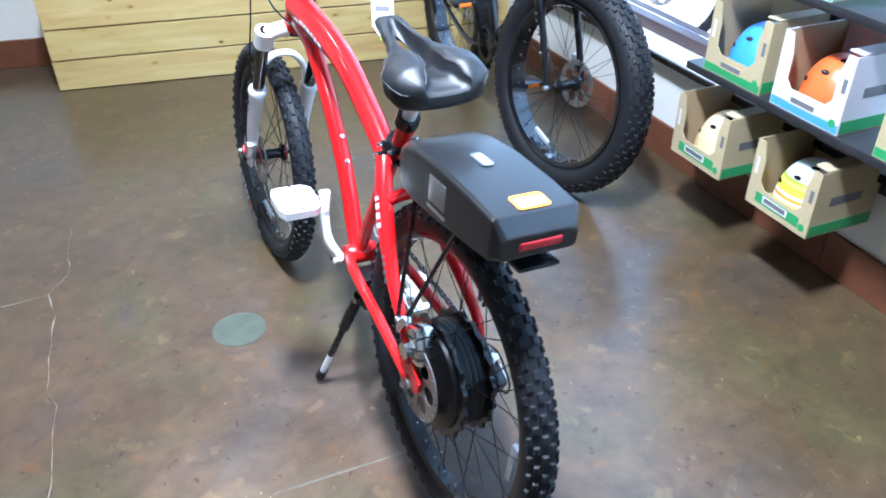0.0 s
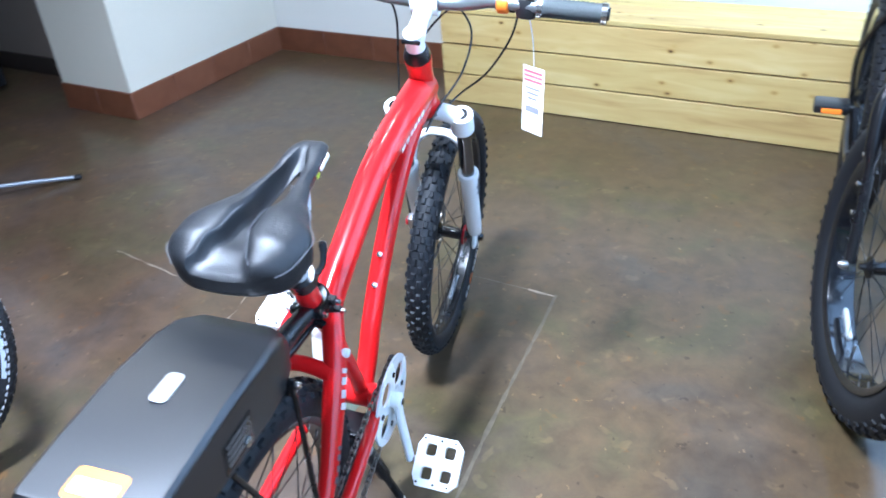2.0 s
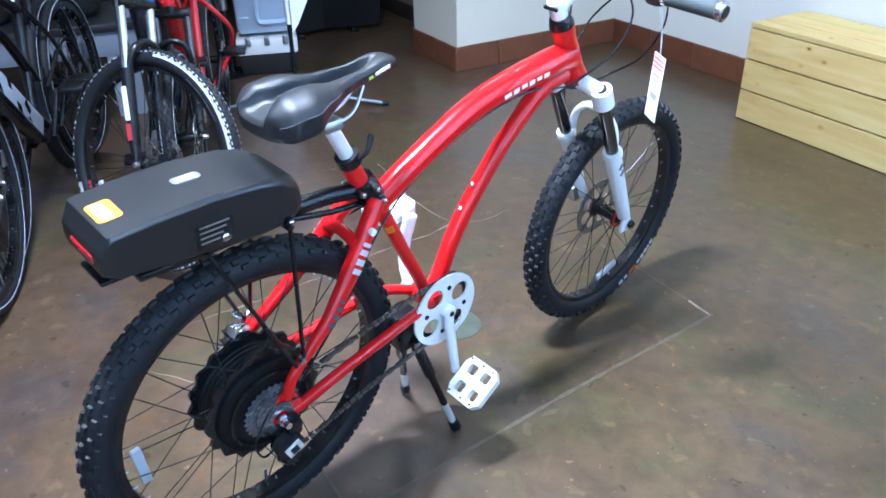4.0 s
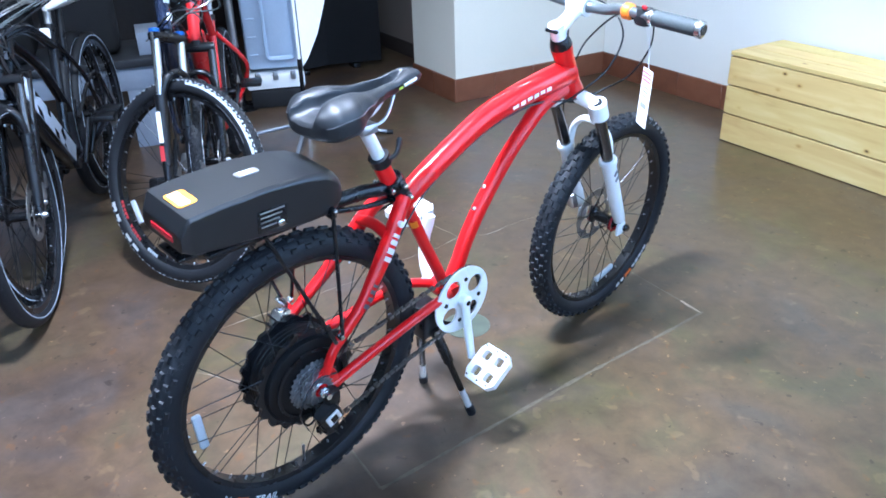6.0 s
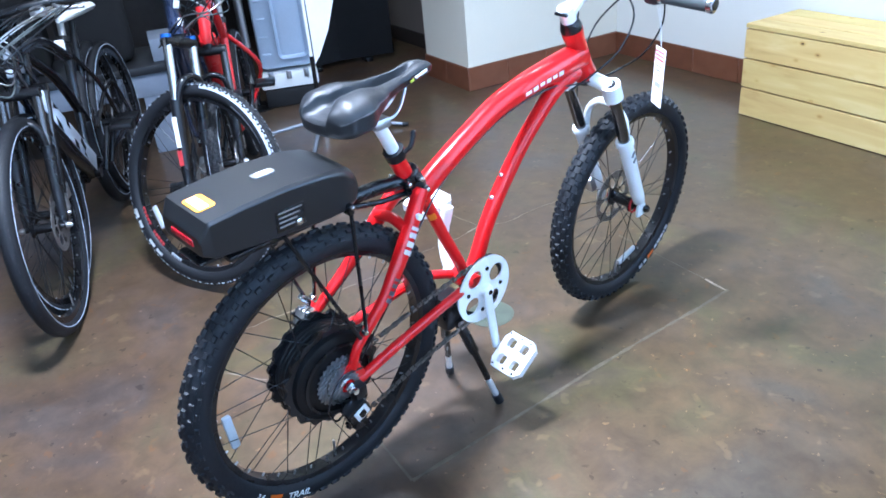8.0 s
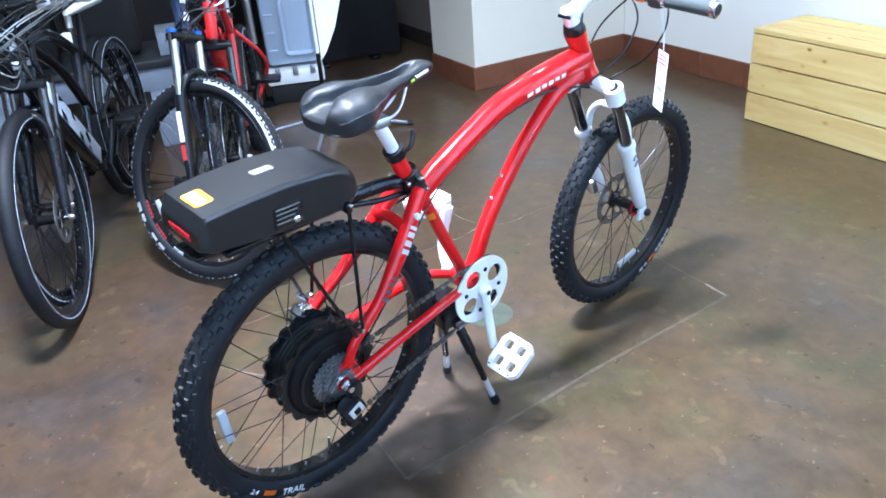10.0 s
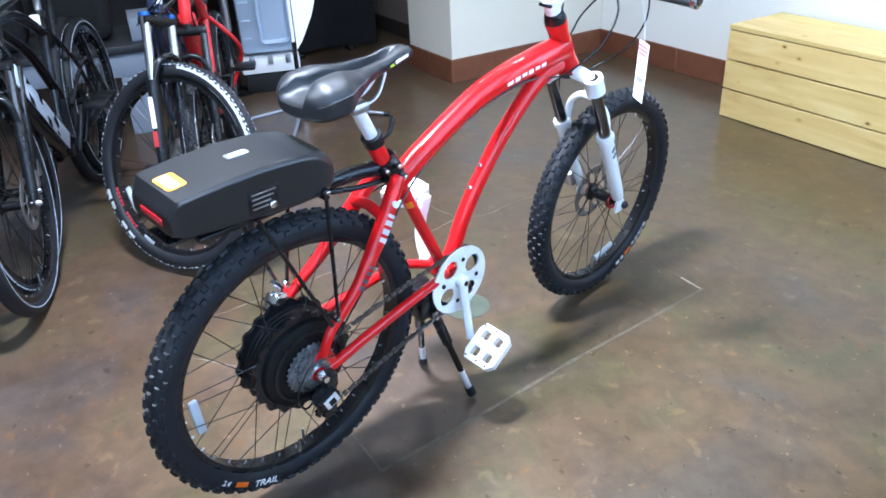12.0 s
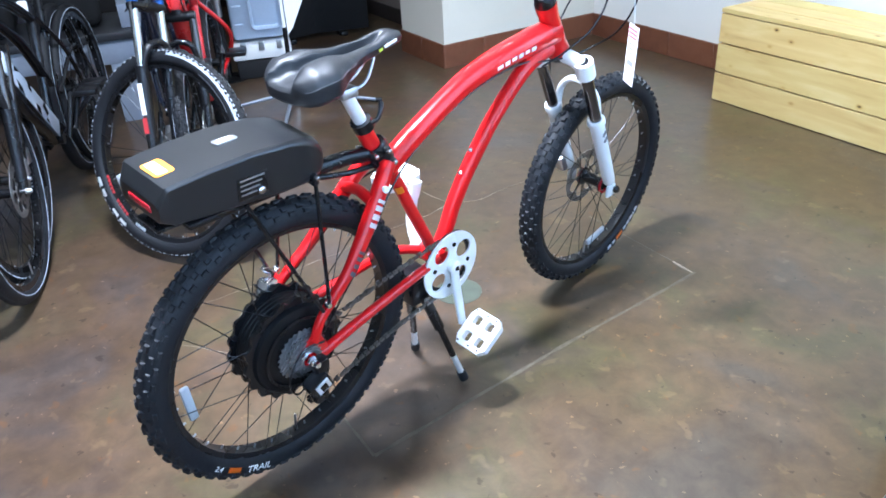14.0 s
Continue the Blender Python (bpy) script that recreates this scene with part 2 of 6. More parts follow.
BLUEINK = mat("blue_print", (0.10, 0.33, 0.78), 0.5, 0, 0.08)
SHELFBLACK = mat("black_shelf_laminate", (0.02, 0.021, 0.024), 0.4, 0, 0.25, 60, 0.06)
GREYPANEL = mat("grey_laminate", (0.24, 0.27, 0.33), 0.45, 0, 0.08, 40, 0.05)
SILVERPLASTIC = mat("silver_blue_plastic", (0.42, 0.50, 0.62), 0.35, 0.2, 0.08, 150, 0.05)
PAVING = mat("pale_pavement", (0.72, 0.72, 0.71), 0.85, 0, 0.12, 30, 0.3, 0, 0.8)
PALEBACK = mat("pale_backdrop", (0.80, 0.80, 0.80), 0.9, 0, 0.08, 25, 0.2)
JOINTFILL = mat("pale_joint_filler", (0.25, 0.205, 0.16), 0.7, 0, 0.4, 40, 0.2, 0, 25)
PLUG = mat("green_grey_floor_plug", (0.064, 0.073, 0.054), 0.4, 0, 0.18, 30, 0.1, 0, 14)
FLOOR, PINE, TILE = floor_material(), pine_material(), tile_material()


def glass_material():
    m, nt, p = nodes_of("window_glass")
    p.inputs["Base Color"].default_value = (0.97, 0.99, 1, 1)
    p.inputs["Transmission Weight"].default_value, p.inputs["Roughness"].default_value, p.inputs["IOR"].default_value = 1.0, 0.0, 1.05
    return m


GLASS = glass_material()


# ---- mesh helpers ----
def finish(bm, name, m):
    me = bpy.data.meshes.new(name)
    bm.normal_update()
    bm.to_mesh(me)
    bm.free()
    me.materials.append(m)
    me.polygons.foreach_set("use_smooth", [True] * len(me.polygons))
    me.set_sharp_from_angle(angle=radians(38))
    return me


def part(name, bm, m, parent, label="", at=None):
    ob = new(name, finish(bm, name, m))
    ob.parent = parent
    if at is not None:
        ob.matrix_basis = at
    return tagged(ob, label)


def share(name, me, parent, at):
    ob = new(name, me)
    ob.parent = parent
    ob.matrix_basis = at
    return ob


def thing(name, m, label, category, group="", kind=""):
    ob = new(name)
    ob.matrix_world = m
    ob.empty_display_size = 0.1
    return tagged(ob, label, category, group, kind)


def solid(name, bm, m, label="", category="", group="", kind="", at=None):
    ob = new(name, finish(bm, name, m))
    if at is not None:
        ob.matrix_world = at
    return tagged(ob, label, category, group, kind)


def spline(pts, n=8):
    pts = [Vector(p) for p in pts]
    out = []
    for i in range(len(pts) - 1):
        p0, p1, p2, p3 = pts[max(i - 1, 0)], pts[i], pts[i + 1], pts[min(i + 2, len(pts) - 1)]
        for k in range(n):
            t = k / n
            out.append(0.5 * (2 * p1 + (p2 - p0) * t + (2 * p0 - 5 * p1 + 4 * p2 - p3) * t * t + (3 * p1 - p0 - 3 * p2 + p3) * t ** 3))
    out.append(pts[-1])
    return out


def sweep(bm, pts, r, seg=10, ry=None, closed=False):
    """A tube along pts; r and ry may be one number or one a point. ry: the half width across the sweep's own plane normal."""
    pts = [Vector(p) for p in pts]
    n = len(pts)
    rs = r if isinstance(r, (list, tuple)) else [r] * n
    rb = rs if ry is None else (ry if isinstance(ry, (list, tuple)) else [ry] * n)
    d0 = (pts[1] - pts[0]).normalized()
    a = Vector((1, 0, 0)) if abs(d0.x) < 0.9 else Vector((0, 0, 1))
    side = (a - d0 * a.dot(d0)).normalized()
    rings = []
    for i in range(n):
        d = (pts[(i + 1) % n] - pts[i - 1]) if closed else (pts[min(i + 1, n - 1)] - pts[max(i - 1, 0)])
        d = d.normalized()
        side = (side - d * side.dot(d)).normalized()
        up = d.cross(side)
        rings.append([bm.verts.new(pts[i] + side * (math.cos(q) * rb[i]) + up * (math.sin(q) * rs[i])) for q in [2 * math.pi * k / seg for k in range(seg)]])
    for i in range(n if closed else n - 1):
        u, v = rings[i], rings[(i + 1) % n]
        for k in range(seg):
            bm.faces.new((u[k], u[(k + 1) % seg], v[(k + 1) % seg], v[k]))
    if not closed:
        bm.faces.new(rings[0][::-1])
        bm.faces.new(rings[-1])
    return bm


def tube(pts, r, seg=10, ry=None, smooth=0):
    return sweep(bmesh.new(), spline(pts, smooth) if smooth else pts, r, seg, ry)


def lathe(profile, seg=32, bm=None, c=(0, 0, 0), caps=True):
    """Turns (radius, x) pairs about the x axis through c."""
    bm = bm or bmesh.new()
    c = Vector(c)
    rings = []
    for r, x in profile:
        rings.append([bm.verts.new(c + Vector((x, r * math.cos(q), r * math.sin(q)))) for q in [2 * math.pi * k / seg for k in range(seg)]])
    for u, v in zip(rings, rings[1:]):
        for k in range(seg):
            bm.faces.new((u[k], u[(k + 1) % seg], v[(k + 1) % seg], v[k]))
    if caps:
        bm.faces.new(rings[0][::-1])
        bm.faces.new(rings[-1])
    bmesh.ops.recalc_face_normals(bm, faces=bm.faces[:])
    return bm


def loop_lathe(profile, seg=48, c=(0, 0, 0)):
    """Turns a closed (radius, x) outline about the x axis."""
    bm = bmesh.new()
    c = Vector(c)
    rings = [[bm.verts.new(c + Vector((x, r * math.cos(q), r * math.sin(q)))) for q in [2 * math.pi * k / seg for k in range(seg)]] for r, x in profile]
    for i in range(len(rings)):
        u, v = rings[i], rings[(i + 1) % len(rings)]
        for k in range(seg):
            bm.faces.new((u[k], u[(k + 1) % seg], v[(k + 1) % seg], v[k]))
    bmesh.ops.recalc_face_normals(bm, faces=bm.faces[:])
    return bm


def block(size, c=(0, 0, 0), bev=0.0, bm=None, rot=None, seg=2):
    own = bmesh.new()
    bmesh.ops.create_cube(own, size=1.0)
    bmesh.ops.scale(own, vec=size, verts=own.verts)
    if bev:
        bmesh.ops.bevel(own, geom=own.edges[:], offset=bev, segments=seg, profile=0.5, affect="EDGES")
    m = Matrix.Translation(c) @ (rot.to_4x4() if rot else Matrix.Identity(4))
    own.transform(m)
    if bm is None:
        return own
    tmp = bpy.data.meshes.new("tmp")
    own.to_mesh(tmp)
    own.free()
    bm.from_mesh(tmp)
    bpy.data.meshes.remove(tmp)
    return bm


def plate(outline, holes, thick, m=None):
    """A flat plate in its own xy plane with holes through it."""
    bm = bmesh.new()
    loops = []
    edges = []
    for ring in [outline, *holes]:
        vs = [bm.verts.new((x, y, 0)) for x, y in ring]
        edges += [bm.edges.new((vs[i], vs[(i + 1) % len(vs)])) for i in range(len(vs))]
        loops.append(vs)
    bmesh.ops.triangle_fill(bm, use_beauty=True, edges=edges)
    top = bmesh.ops.duplicate(bm, geom=bm.verts[:] + bm.edges[:] + bm.faces[:])
    vmap = top["vert_map"]
    for f in [g for g in top["geom"] if isinstance(g, bmesh.types.BMVert)]:
        f.co.z += thick
    for vs in loops:
        for i in range(len(vs)):
            a, b = vs[i], vs[(i + 1) % len(vs)]
            bm.faces.new((a, b, vmap[b], vmap[a]))
    bmesh.ops.recalc_face_normals(bm, faces=bm.faces[:])
    if m is not None:
        bm.transform(m)
    return bm


def circle2(r, n=24, cx=0.0, cy=0.0, ph=0.0):
    return [(cx + r * math.cos(2 * math.pi * k / n + ph), cy + r * math.sin(2 * math.pi * k / n + ph)) for k in range(n)]


def rounded2(w, h, r, n=4):
    out = []
    for sx, sy, q0 in ((1, 1, 0), (-1, 1, 90), (-1, -1, 180), (1, -1, 270)):
        for k in range(n + 1):
            q = radians(q0 + 90 * k / n)
            out.append((sx * (w / 2 - r) + r * math.cos(q), sy * (h / 2 - r) + r * math.sin(q)))
    return out


SIDEWAYS = Matrix(((0, 0, 1, 0), (1, 0, 0, 0), (0, 1, 0, 0), (0, 0, 0, 1)))  # plate's xy to the world's yz, its thickness to x


# ---- wheels ----
def knob(bm, c, t, a, n, lt, la, h):
    """A tapered tread block at c; t, a, n: along, across and out."""
    vs = []
    for k, s in ((0, 1.0), (h, 0.72)):
        for st, sa in ((-1, -1), (1, -1), (1, 1), (-1, 1)):
            vs.append(bm.verts.new(c + t * (st * lt * s) + a * (sa * la * s) + n * k))
    bm.faces.new(vs[4:8])
    for i in range(4):
        j = (i + 1) % 4
        bm.faces.new((vs[i], vs[j], vs[4 + j], vs[4 + i]))


def tyre_mesh(R, sr, rows, steps, flat=1.0, seg=72):
    """rows: (angle round the section, along, across, height, phase) of the tread's blocks."""
    rc = R - sr - 0.004
    prof = []
    for k in range(16):
        q = 2 * math.pi * k / 16
        prof.append((rc + sr * math.cos(q), sr * flat * math.sin(q)))
    bm = loop_lathe(prof, seg)
    for i in range(steps):
        for ang, lt, la, h, ph in rows:
            q = 2 * math.pi * (i + ph) / steps
            e = Vector((0, math.cos(q), math.sin(q)))
            t = Vector((0, -math.sin(q), math.cos(q)))
            s = radians(ang)
            nrm = e * math.cos(s) + Vector((1, 0, 0)) * math.sin(s)
            c = e * (rc + (sr - 0.001) * math.cos(s)) + Vector(((sr * flat - 0.001) * math.sin(s), 0, 0))
            knob(bm, c, t, t.cross(nrm), nrm, lt, la, h)
    return bm


MTB_ROWS = [(-13, 0.0085, 0.0055, 0.0055, 0.0), (13, 0.0085, 0.0055, 0.0055, 0.5), (-40, 0.007, 0.005, 0.005, 0.5), (40, 0.007, 0.005, 0.005, 0.0),
            (-64, 0.0075, 0.0045, 0.005, 0.1), (64, 0.0075, 0.0045, 0.005, 0.6)]
FAT_ROWS = [(-9, 0.010, 0.0075, 0.006, 0.0), (9, 0.010, 0.0075, 0.006, 0.5), (-26, 0.010, 0.0070, 0.006, 0.5), (26, 0.010, 0.0070, 0.006, 0.0),
            (-43, 0.009, 0.0065, 0.006, 0.0), (43, 0.009, 0.0065, 0.006, 0.5), (-60, 0.007, 0.0055, 0.005, 0.5), (60, 0.007, 0.0055, 0.005, 0.0)]
XC_ROWS = [(0, 0.006, 0.006, 0.003, 0.0), (-25, 0.006, 0.004, 0.003, 0.5), (25, 0.006, 0.004, 0.003, 0.5), (-50, 0.005, 0.004, 0.0035, 0.0), (50, 0.005, 0.004, 0.0035, 0.0)]
SLICK_ROWS = [(-30, 0.004, 0.0015, 0.0012, 0.0), (30, 0.004, 0.0015, 0.0012, 0.5)]


def wheel(parent, c, R, sr, hole, rimw, hub_r, hub_w, rows, steps, spokes=32, turn=None, disc=0.0, stripe=None, reflect=None, rim_mat=None, flat=1.0, label="", dashes=0, rim_print=()):
    at = Matrix.Translation(c) @ (turn.to_4x4() if turn else Matrix.Identity(4))
    rim_out = R - 2 * sr + 0.006
    prof = [(hole, -rimw * 0.42), (hole, rimw * 0.42), (rim_out - 0.006, rimw * 0.5), (rim_out, rimw * 0.5), (rim_out, -rimw * 0.5), (rim_out - 0.006, -rimw * 0.5)]
    rim = part("wheel", loop_lathe(prof, 72), rim_mat or BLACK, parent, label, at)
    part("tyre", tyre_mesh(R, sr, rows, steps, flat), RUBBER, rim, "black knobby rubber tyre" if rows is not SLICK_ROWS else "smooth black rubber tyre")
    part("hub", lathe([(0.006, -hub_w - 0.02), (0.009, -hub_w - 0.008), (0.012, -hub_w - 0.006), (hub_r, -hub_w), (hub_r, -hub_w + 0.004), (hub_r * 0.6, -hub_w + 0.01),
                       (hub_r * 0.6, hub_w - 0.01), (hub_r, hub_w - 0.004), (hub_r, hub_w), (0.012, hub_w + 0.006), (0.009, hub_w + 0.008), (0.006, hub_w + 0.02)], 24), BLACK, rim)
    # spokes share one mesh a wheel
    hr = hub_r * 0.92
    per = spokes // 2
    lean = radians(62) if hub_r < 0.06 else radians(24)
    a0 = Vector((hub_w, hr, 0))
    b0 = Vector((rimw * 0.1, (hole + 0.004) * math.cos(lean * hr / hole * 1.1 + 0.2), (hole + 0.004) * math.sin(lean * hr / hole * 1.1 + 0.2)))
    length = (b0 - a0).length
    sp = finish(sweep(bmesh.new(), [(0, 0, 0), (0, 0, length)], 0.0011, 5), "spoke", STEEL)
    nip = 0
    for side in (-1, 1):
        for k in range(per):
            q = 2 * math.pi * (k + 0.25 * (side + 1)) / per
            hand = 1 if k % 2 else -1
            dq = hand * (lean * hr / hole * 1.1 + 0.2)
            a = Vector((side * hub_w, hr * math.cos(q), hr * math.sin(q)))
            b = Vector((side * rimw * 0.1, (hole + 0.004) * math.cos(q + dq), (hole + 0.004) * math.sin(q + dq)))
            m = Matrix.Translation(a) @ (b - a).to_track_quat("Z", "Y").to_matrix().to_4x4()
            share("spoke", sp, rim, m)
    nb = bmesh.new()
    for k in range(spokes):
        q = 2 * math.pi * (k + 0.5) / spokes
        e = Vector((0, math.cos(q), math.sin(q)))
        sweep(nb, [e * (hole - 0.008), e * (hole + 0.004)], 0.0022, 5)
    tagged(part("nipple_ring", nb, ALLOY, rim, "small silver spoke nipples"), kind="stuff")
    part("valve", tube([(0, 0, -hole + 0.045), (0, 0, -hole - 0.002)], 0.003, 8), ALLOY, rim)
    if disc:
        slots = [circle2(disc * 0.235, 14, disc * 0.57 * math.cos(k * math.pi / 3.5), disc * 0.57 * math.sin(k * math.pi / 3.5)) for k in range(7)]
        slots += [circle2(0.0032, 8, disc * 0.90 * math.cos(k * math.pi / 10), disc * 0.90 * math.sin(k * math.pi / 10)) for k in range(20)]
        part("brake_disc", plate(circle2(disc, 40), [circle2(disc * 0.25, 16), *slots], 0.002, Matrix.Translation((-hub_w - 0.004, 0, 0)) @ SIDEWAYS), DISCSTEEL, rim)
    if stripe:
        rc = R - sr - 0.004
        for sd in (-1, 1):
            stripe_mat, sw, lift = stripe if isinstance(stripe, tuple) else (stripe, 0.0022, 0.18)
            r0 = rc + sr * lift
            off = sr * flat * math.sqrt(1 - lift * lift) + 0.0008
            # dashes: glints of the tread knobs, painted as small pale blocks
            if dashes:
                db = bmesh.new()
                for k in range(dashes):
                    q = 2 * math.pi * k / dashes
                    e = Vector((0, math.cos(q), math.sin(q)))
                    t = Vector((0, -math.sin(q), math.cos(q)))
                    knob(db, e * r0 + Vector((sd * (off - 0.0016), 0, 0)), t, e, Vector((sd, 0, 0)), math.pi * r0 / dashes * 0.58, sw * 1.5, 0.0028)
                tagged(part("sidewall_dashes", db, stripe_mat, rim, "pale dashes round the tyre, painted as glints on its tread"), kind="stuff")
                continue
            part("sidewall_stripe", loop_lathe([(r0 - sw, sd * off), (r0 + sw, sd * (off - sw * lift)), (r0 + sw, sd * (off + 0.0008 - sw * lift)), (r0 - sw, sd * (off + 0.0008))], 72), stripe_mat, rim)
    for q0, q1, m in rim_print:
        for sd in (-1, 1):
            pb = bmesh.new()
            n = 5
            for k in range(n):
                q = radians(q0 + (q1 - q0) * (k + 0.5) / n)
                e = Vector((0, math.cos(q), math.sin(q)))
                t = Vector((0, -math.sin(q), math.cos(q)))
                knob(pb, e * ((hole + rim_out) / 2) + Vector((sd * (rimw * 0.46 + 0.0002), 0, 0)), t, e, Vector((sd, 0, 0)), abs(radians(q1 - q0)) * hole / n * 0.42, 0.0065, 0.0010)
            part("rim_print", pb, m, rim)
    for q, sx in (reflect or []):
        q = radians(q)
        e = Vector((0, math.cos(q), math.sin(q)))
        t = Vector((0, -math.sin(q), math.cos(q)))
        m = Matrix.Translation(e * (hole - 0.03) + Vector((sx, 0, 0))) @ Matrix((Vector((1, 0, 0)), t, e)).transposed().to_4x4()
        part("wheel_reflector", block((0.012, 0.088, 0.020), (0, 0, 0), 0.005), CLEARLENS, rim, "clear white spoke reflector", m)
    return rim


# ---- the room ----
def slab_between(name, lo, hi, m, bev=0.0, **tags):
    lo, hi = Vector(lo), Vector(hi)
    return solid(name, block(hi - lo, (lo + hi) / 2, bev), m, kind="structure", **tags)


FOOT = [(-5.2, -4.6), wpt(5.6, WALL_D + 0.2).to_2d(), wpt(-2.32, WALL_D + 0.2).to_2d(), (-5.2, 3.25)]
solid("floor", plate(FOOT, [], 0.15, Matrix.Translation((0, 0, -0.15))), FLOOR, "polished brown stained concrete shop floor", "floor", kind="structure")
solid("ceiling", plate(FOOT, [], 0.12, Matrix.Translation((0, 0, CEIL))), CEILPAINT, "plain unseen shop ceiling, painted grey to cut bounced light", "ceiling", kind="structure")
slab_between("wall_north", (-2.38, 3.02, 0), (1.3, 3.22, CEIL), WALLPAINT, label="white painted wall behind the pine bench", category="wall")
slab_between("wall_pillar", (-2.87, 1.915, 0), (-2.385, 3.22, CEIL), CREAM, label="off-white painted wall end with a square corner", category="wall")
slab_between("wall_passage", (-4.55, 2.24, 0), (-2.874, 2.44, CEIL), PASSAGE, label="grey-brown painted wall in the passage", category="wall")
# upper wall is out of view, white to brighten floor and battery reflections
slab_between("wall_west", (-5.2, -4.6, 1.3), (-5.004, 3.22, CEIL), WALLPAINT, label="unseen upper back wall, white to brighten reflections", category="wall")
# lower wall coloured dark in place of the dim, cluttered back
slab_between("wall_west_dado", (-5.2, -4.6, 0), (-5.0, 3.22, 1.298), DARKWALL, label="dark lower wall standing in for the dim back of the shop", category="wall")
slab_between("wall_south", (-5.0, -4.6, 0), (2.6, -4.4, CEIL), WALLPAINT, label="white painted wall behind the shop floor", category="wall")

slab_between("door_casing", (-4.62, 2.22, 0), (-4.552, 2.46, CEIL), SILLMAT, label="white casing at the end of the passage wall", category="trim")
# recess wall painted dark, as its lack of light
slab_between("wall_recess", (-5.0, 3.0, 0), (-2.876, 3.2, CEIL), DARKWALL, label="wall painted dark for the unlit recess behind the passage", category="wall")
# tiled baseboards, a tile at a time
TILE_H, TILE_L = 0.135, 0.298
tile_mesh = finish(block((TILE_L, 0.012, TILE_H), (0, 0, TILE_H / 2), 0.003, seg=1), "tile", TILE)


def baseboard(name, a, b, out):
    """A row of tiles along the wall foot from a to b; out: the way the wall faces."""
    a, b, out = Vector(a), Vector(b), Vector(out)
    along = (b - a).normalized()
    n = max(1, round((b - a).length / (TILE_L + 0.001)))
    step = (b - a).length / n
    row = thing(name, Matrix.Identity(4), "row of dark brown glazed baseboard tiles", "baseboard", kind="structure")
    for k in range(n):
        m = Matrix((along, out, Vector((0, 0, 1)))).transposed().to_4x4()
        m.translation = a + along * (step * (k + 0.5)) + out * 0.007
        share("tile", tile_mesh, row, m @ Matrix.Diagonal((step / (TILE_L + 0.001), 1, 1, 1)))
    return row


baseboard("baseboard_1", (-2.385, 1.90, 0), (-2.385, 3.02, 0), (1, 0, 0))
baseboard("baseboard_2", (-2.37, 3.02, 0), (-1.095, 3.02, 0), (0, -1, 0))
slab_between("baseboard_5", (-4.55, 2.225, 0), (-2.88, 2.2385, 0.1), DARKWALL, 0.003, label="dark baseboard in the passage", category="baseboard")
baseboard("baseboard_3", (-2.87, 1.915, 0), (-2.37, 1.915, 0), (0, -1, 0))

# window wall: low parapet, sill, brown mullions, glass


def wall_block(name, s0, s1, d0, d1, z0, z1, m, bev=0.0, **tags):
    c = wpt((s0 + s1) / 2, (d0 + d1) / 2, (z0 + z1) / 2)
    ob = solid(name, block((s1 - s0, d1 - d0, z1 - z0), (0, 0, 0), bev), m, kind="structure", **tags)
    ob.matrix_world = Matrix.Translation(c) @ Matrix((EDIR, GDIR, Vector((0, 0, 1)))).transposed().to_4x4()
    return ob


SILL = 0.40
wall_block("wall_east", -2.3, 5.6, WALL_D, WALL_D + 0.2, 0, SILL - 0.03, WALLPAINT, label="low white wall below the shop windows", category="wall")
wall_block("wall_east_head", -2.3, 5.6, WALL_D, WALL_D + 0.2, 2.3, CEIL, WALLPAINT, label="white wall over the shop windows", category="wall")
wall_block("window_sill", -2.3, 5.6, WALL_D - 0.035, WALL_D + 0.24, SILL - 0.03, SILL, SILLMAT, 0.006, label="white window sill with a dark front edge", category="sill")
wall_block("sill_trim", -2.3, 5.6, WALL_D - 0.047, WALL_D - 0.0352, SILL - 0.034, SILL - 0.012, BLACK, 0.002, label="dark metal edge along the sill", category="trim")
baseboard("baseboard_4", wpt(-2.2, WALL_D), wpt(5.5, WALL_D), -GDIR)
EDGES = (-1.99, -0.99, 0.41, 1.81, 3.2, 4.6)
for i, s in enumerate(EDGES):
    wall_block("window_mullion_%d" % (i + 1), s - 0.04, s + 0.04, WALL_D + 0.06, WALL_D + 0.16, SILL + 0.045, 2.255, BROWNFRAME, 0.004, label="brown metal window mullion", category="window frame")
    wall_block("window_stop_%d" % (i + 1), s + 0.0405, s + 0.075, WALL_D + 0.08, WALL_D + 0.14, SILL + 0.045, 2.255, SILLMAT, 0.003, label="white inner window stop", category="window frame")
for nm, z0, z1 in (("window_rail_low", SILL, SILL + 0.045), ("window_rail_top", 2.255, 2.3)):
    wall_block(nm, -2.3, 5.6, WALL_D + 0.06, WALL_D + 0.16, z0, z1, BROWNFRAME, 0.004, label="brown metal window rail", category="window frame")
for i, (s0, s1) in enumerate(zip(EDGES, EDGES[1:])):
    g = wall_block("window_pane_%d" % (i + 1), s0 + 0.041, s1 - 0.041, WALL_D + 0.105, WALL_D + 0.111, SILL + 0.046, 2.254, GLASS, label="clear shop window pane", category="window")
    g.visible_shadow = False

# outdoors: a pale pavement, and a pale block added to brighten the view beyond
solid("pavement", block((60, 60, 0.1), (30.5, 0, -0.206)), PAVING, "sunlit pale pavement outside the windows", "pavement", kind="structure")
solid("backdrop", block((0.3, 40, 7), (16, 0, 3.35)), PALEBACK, "pale backdrop added to brighten the window view", "backdrop", kind="structure")


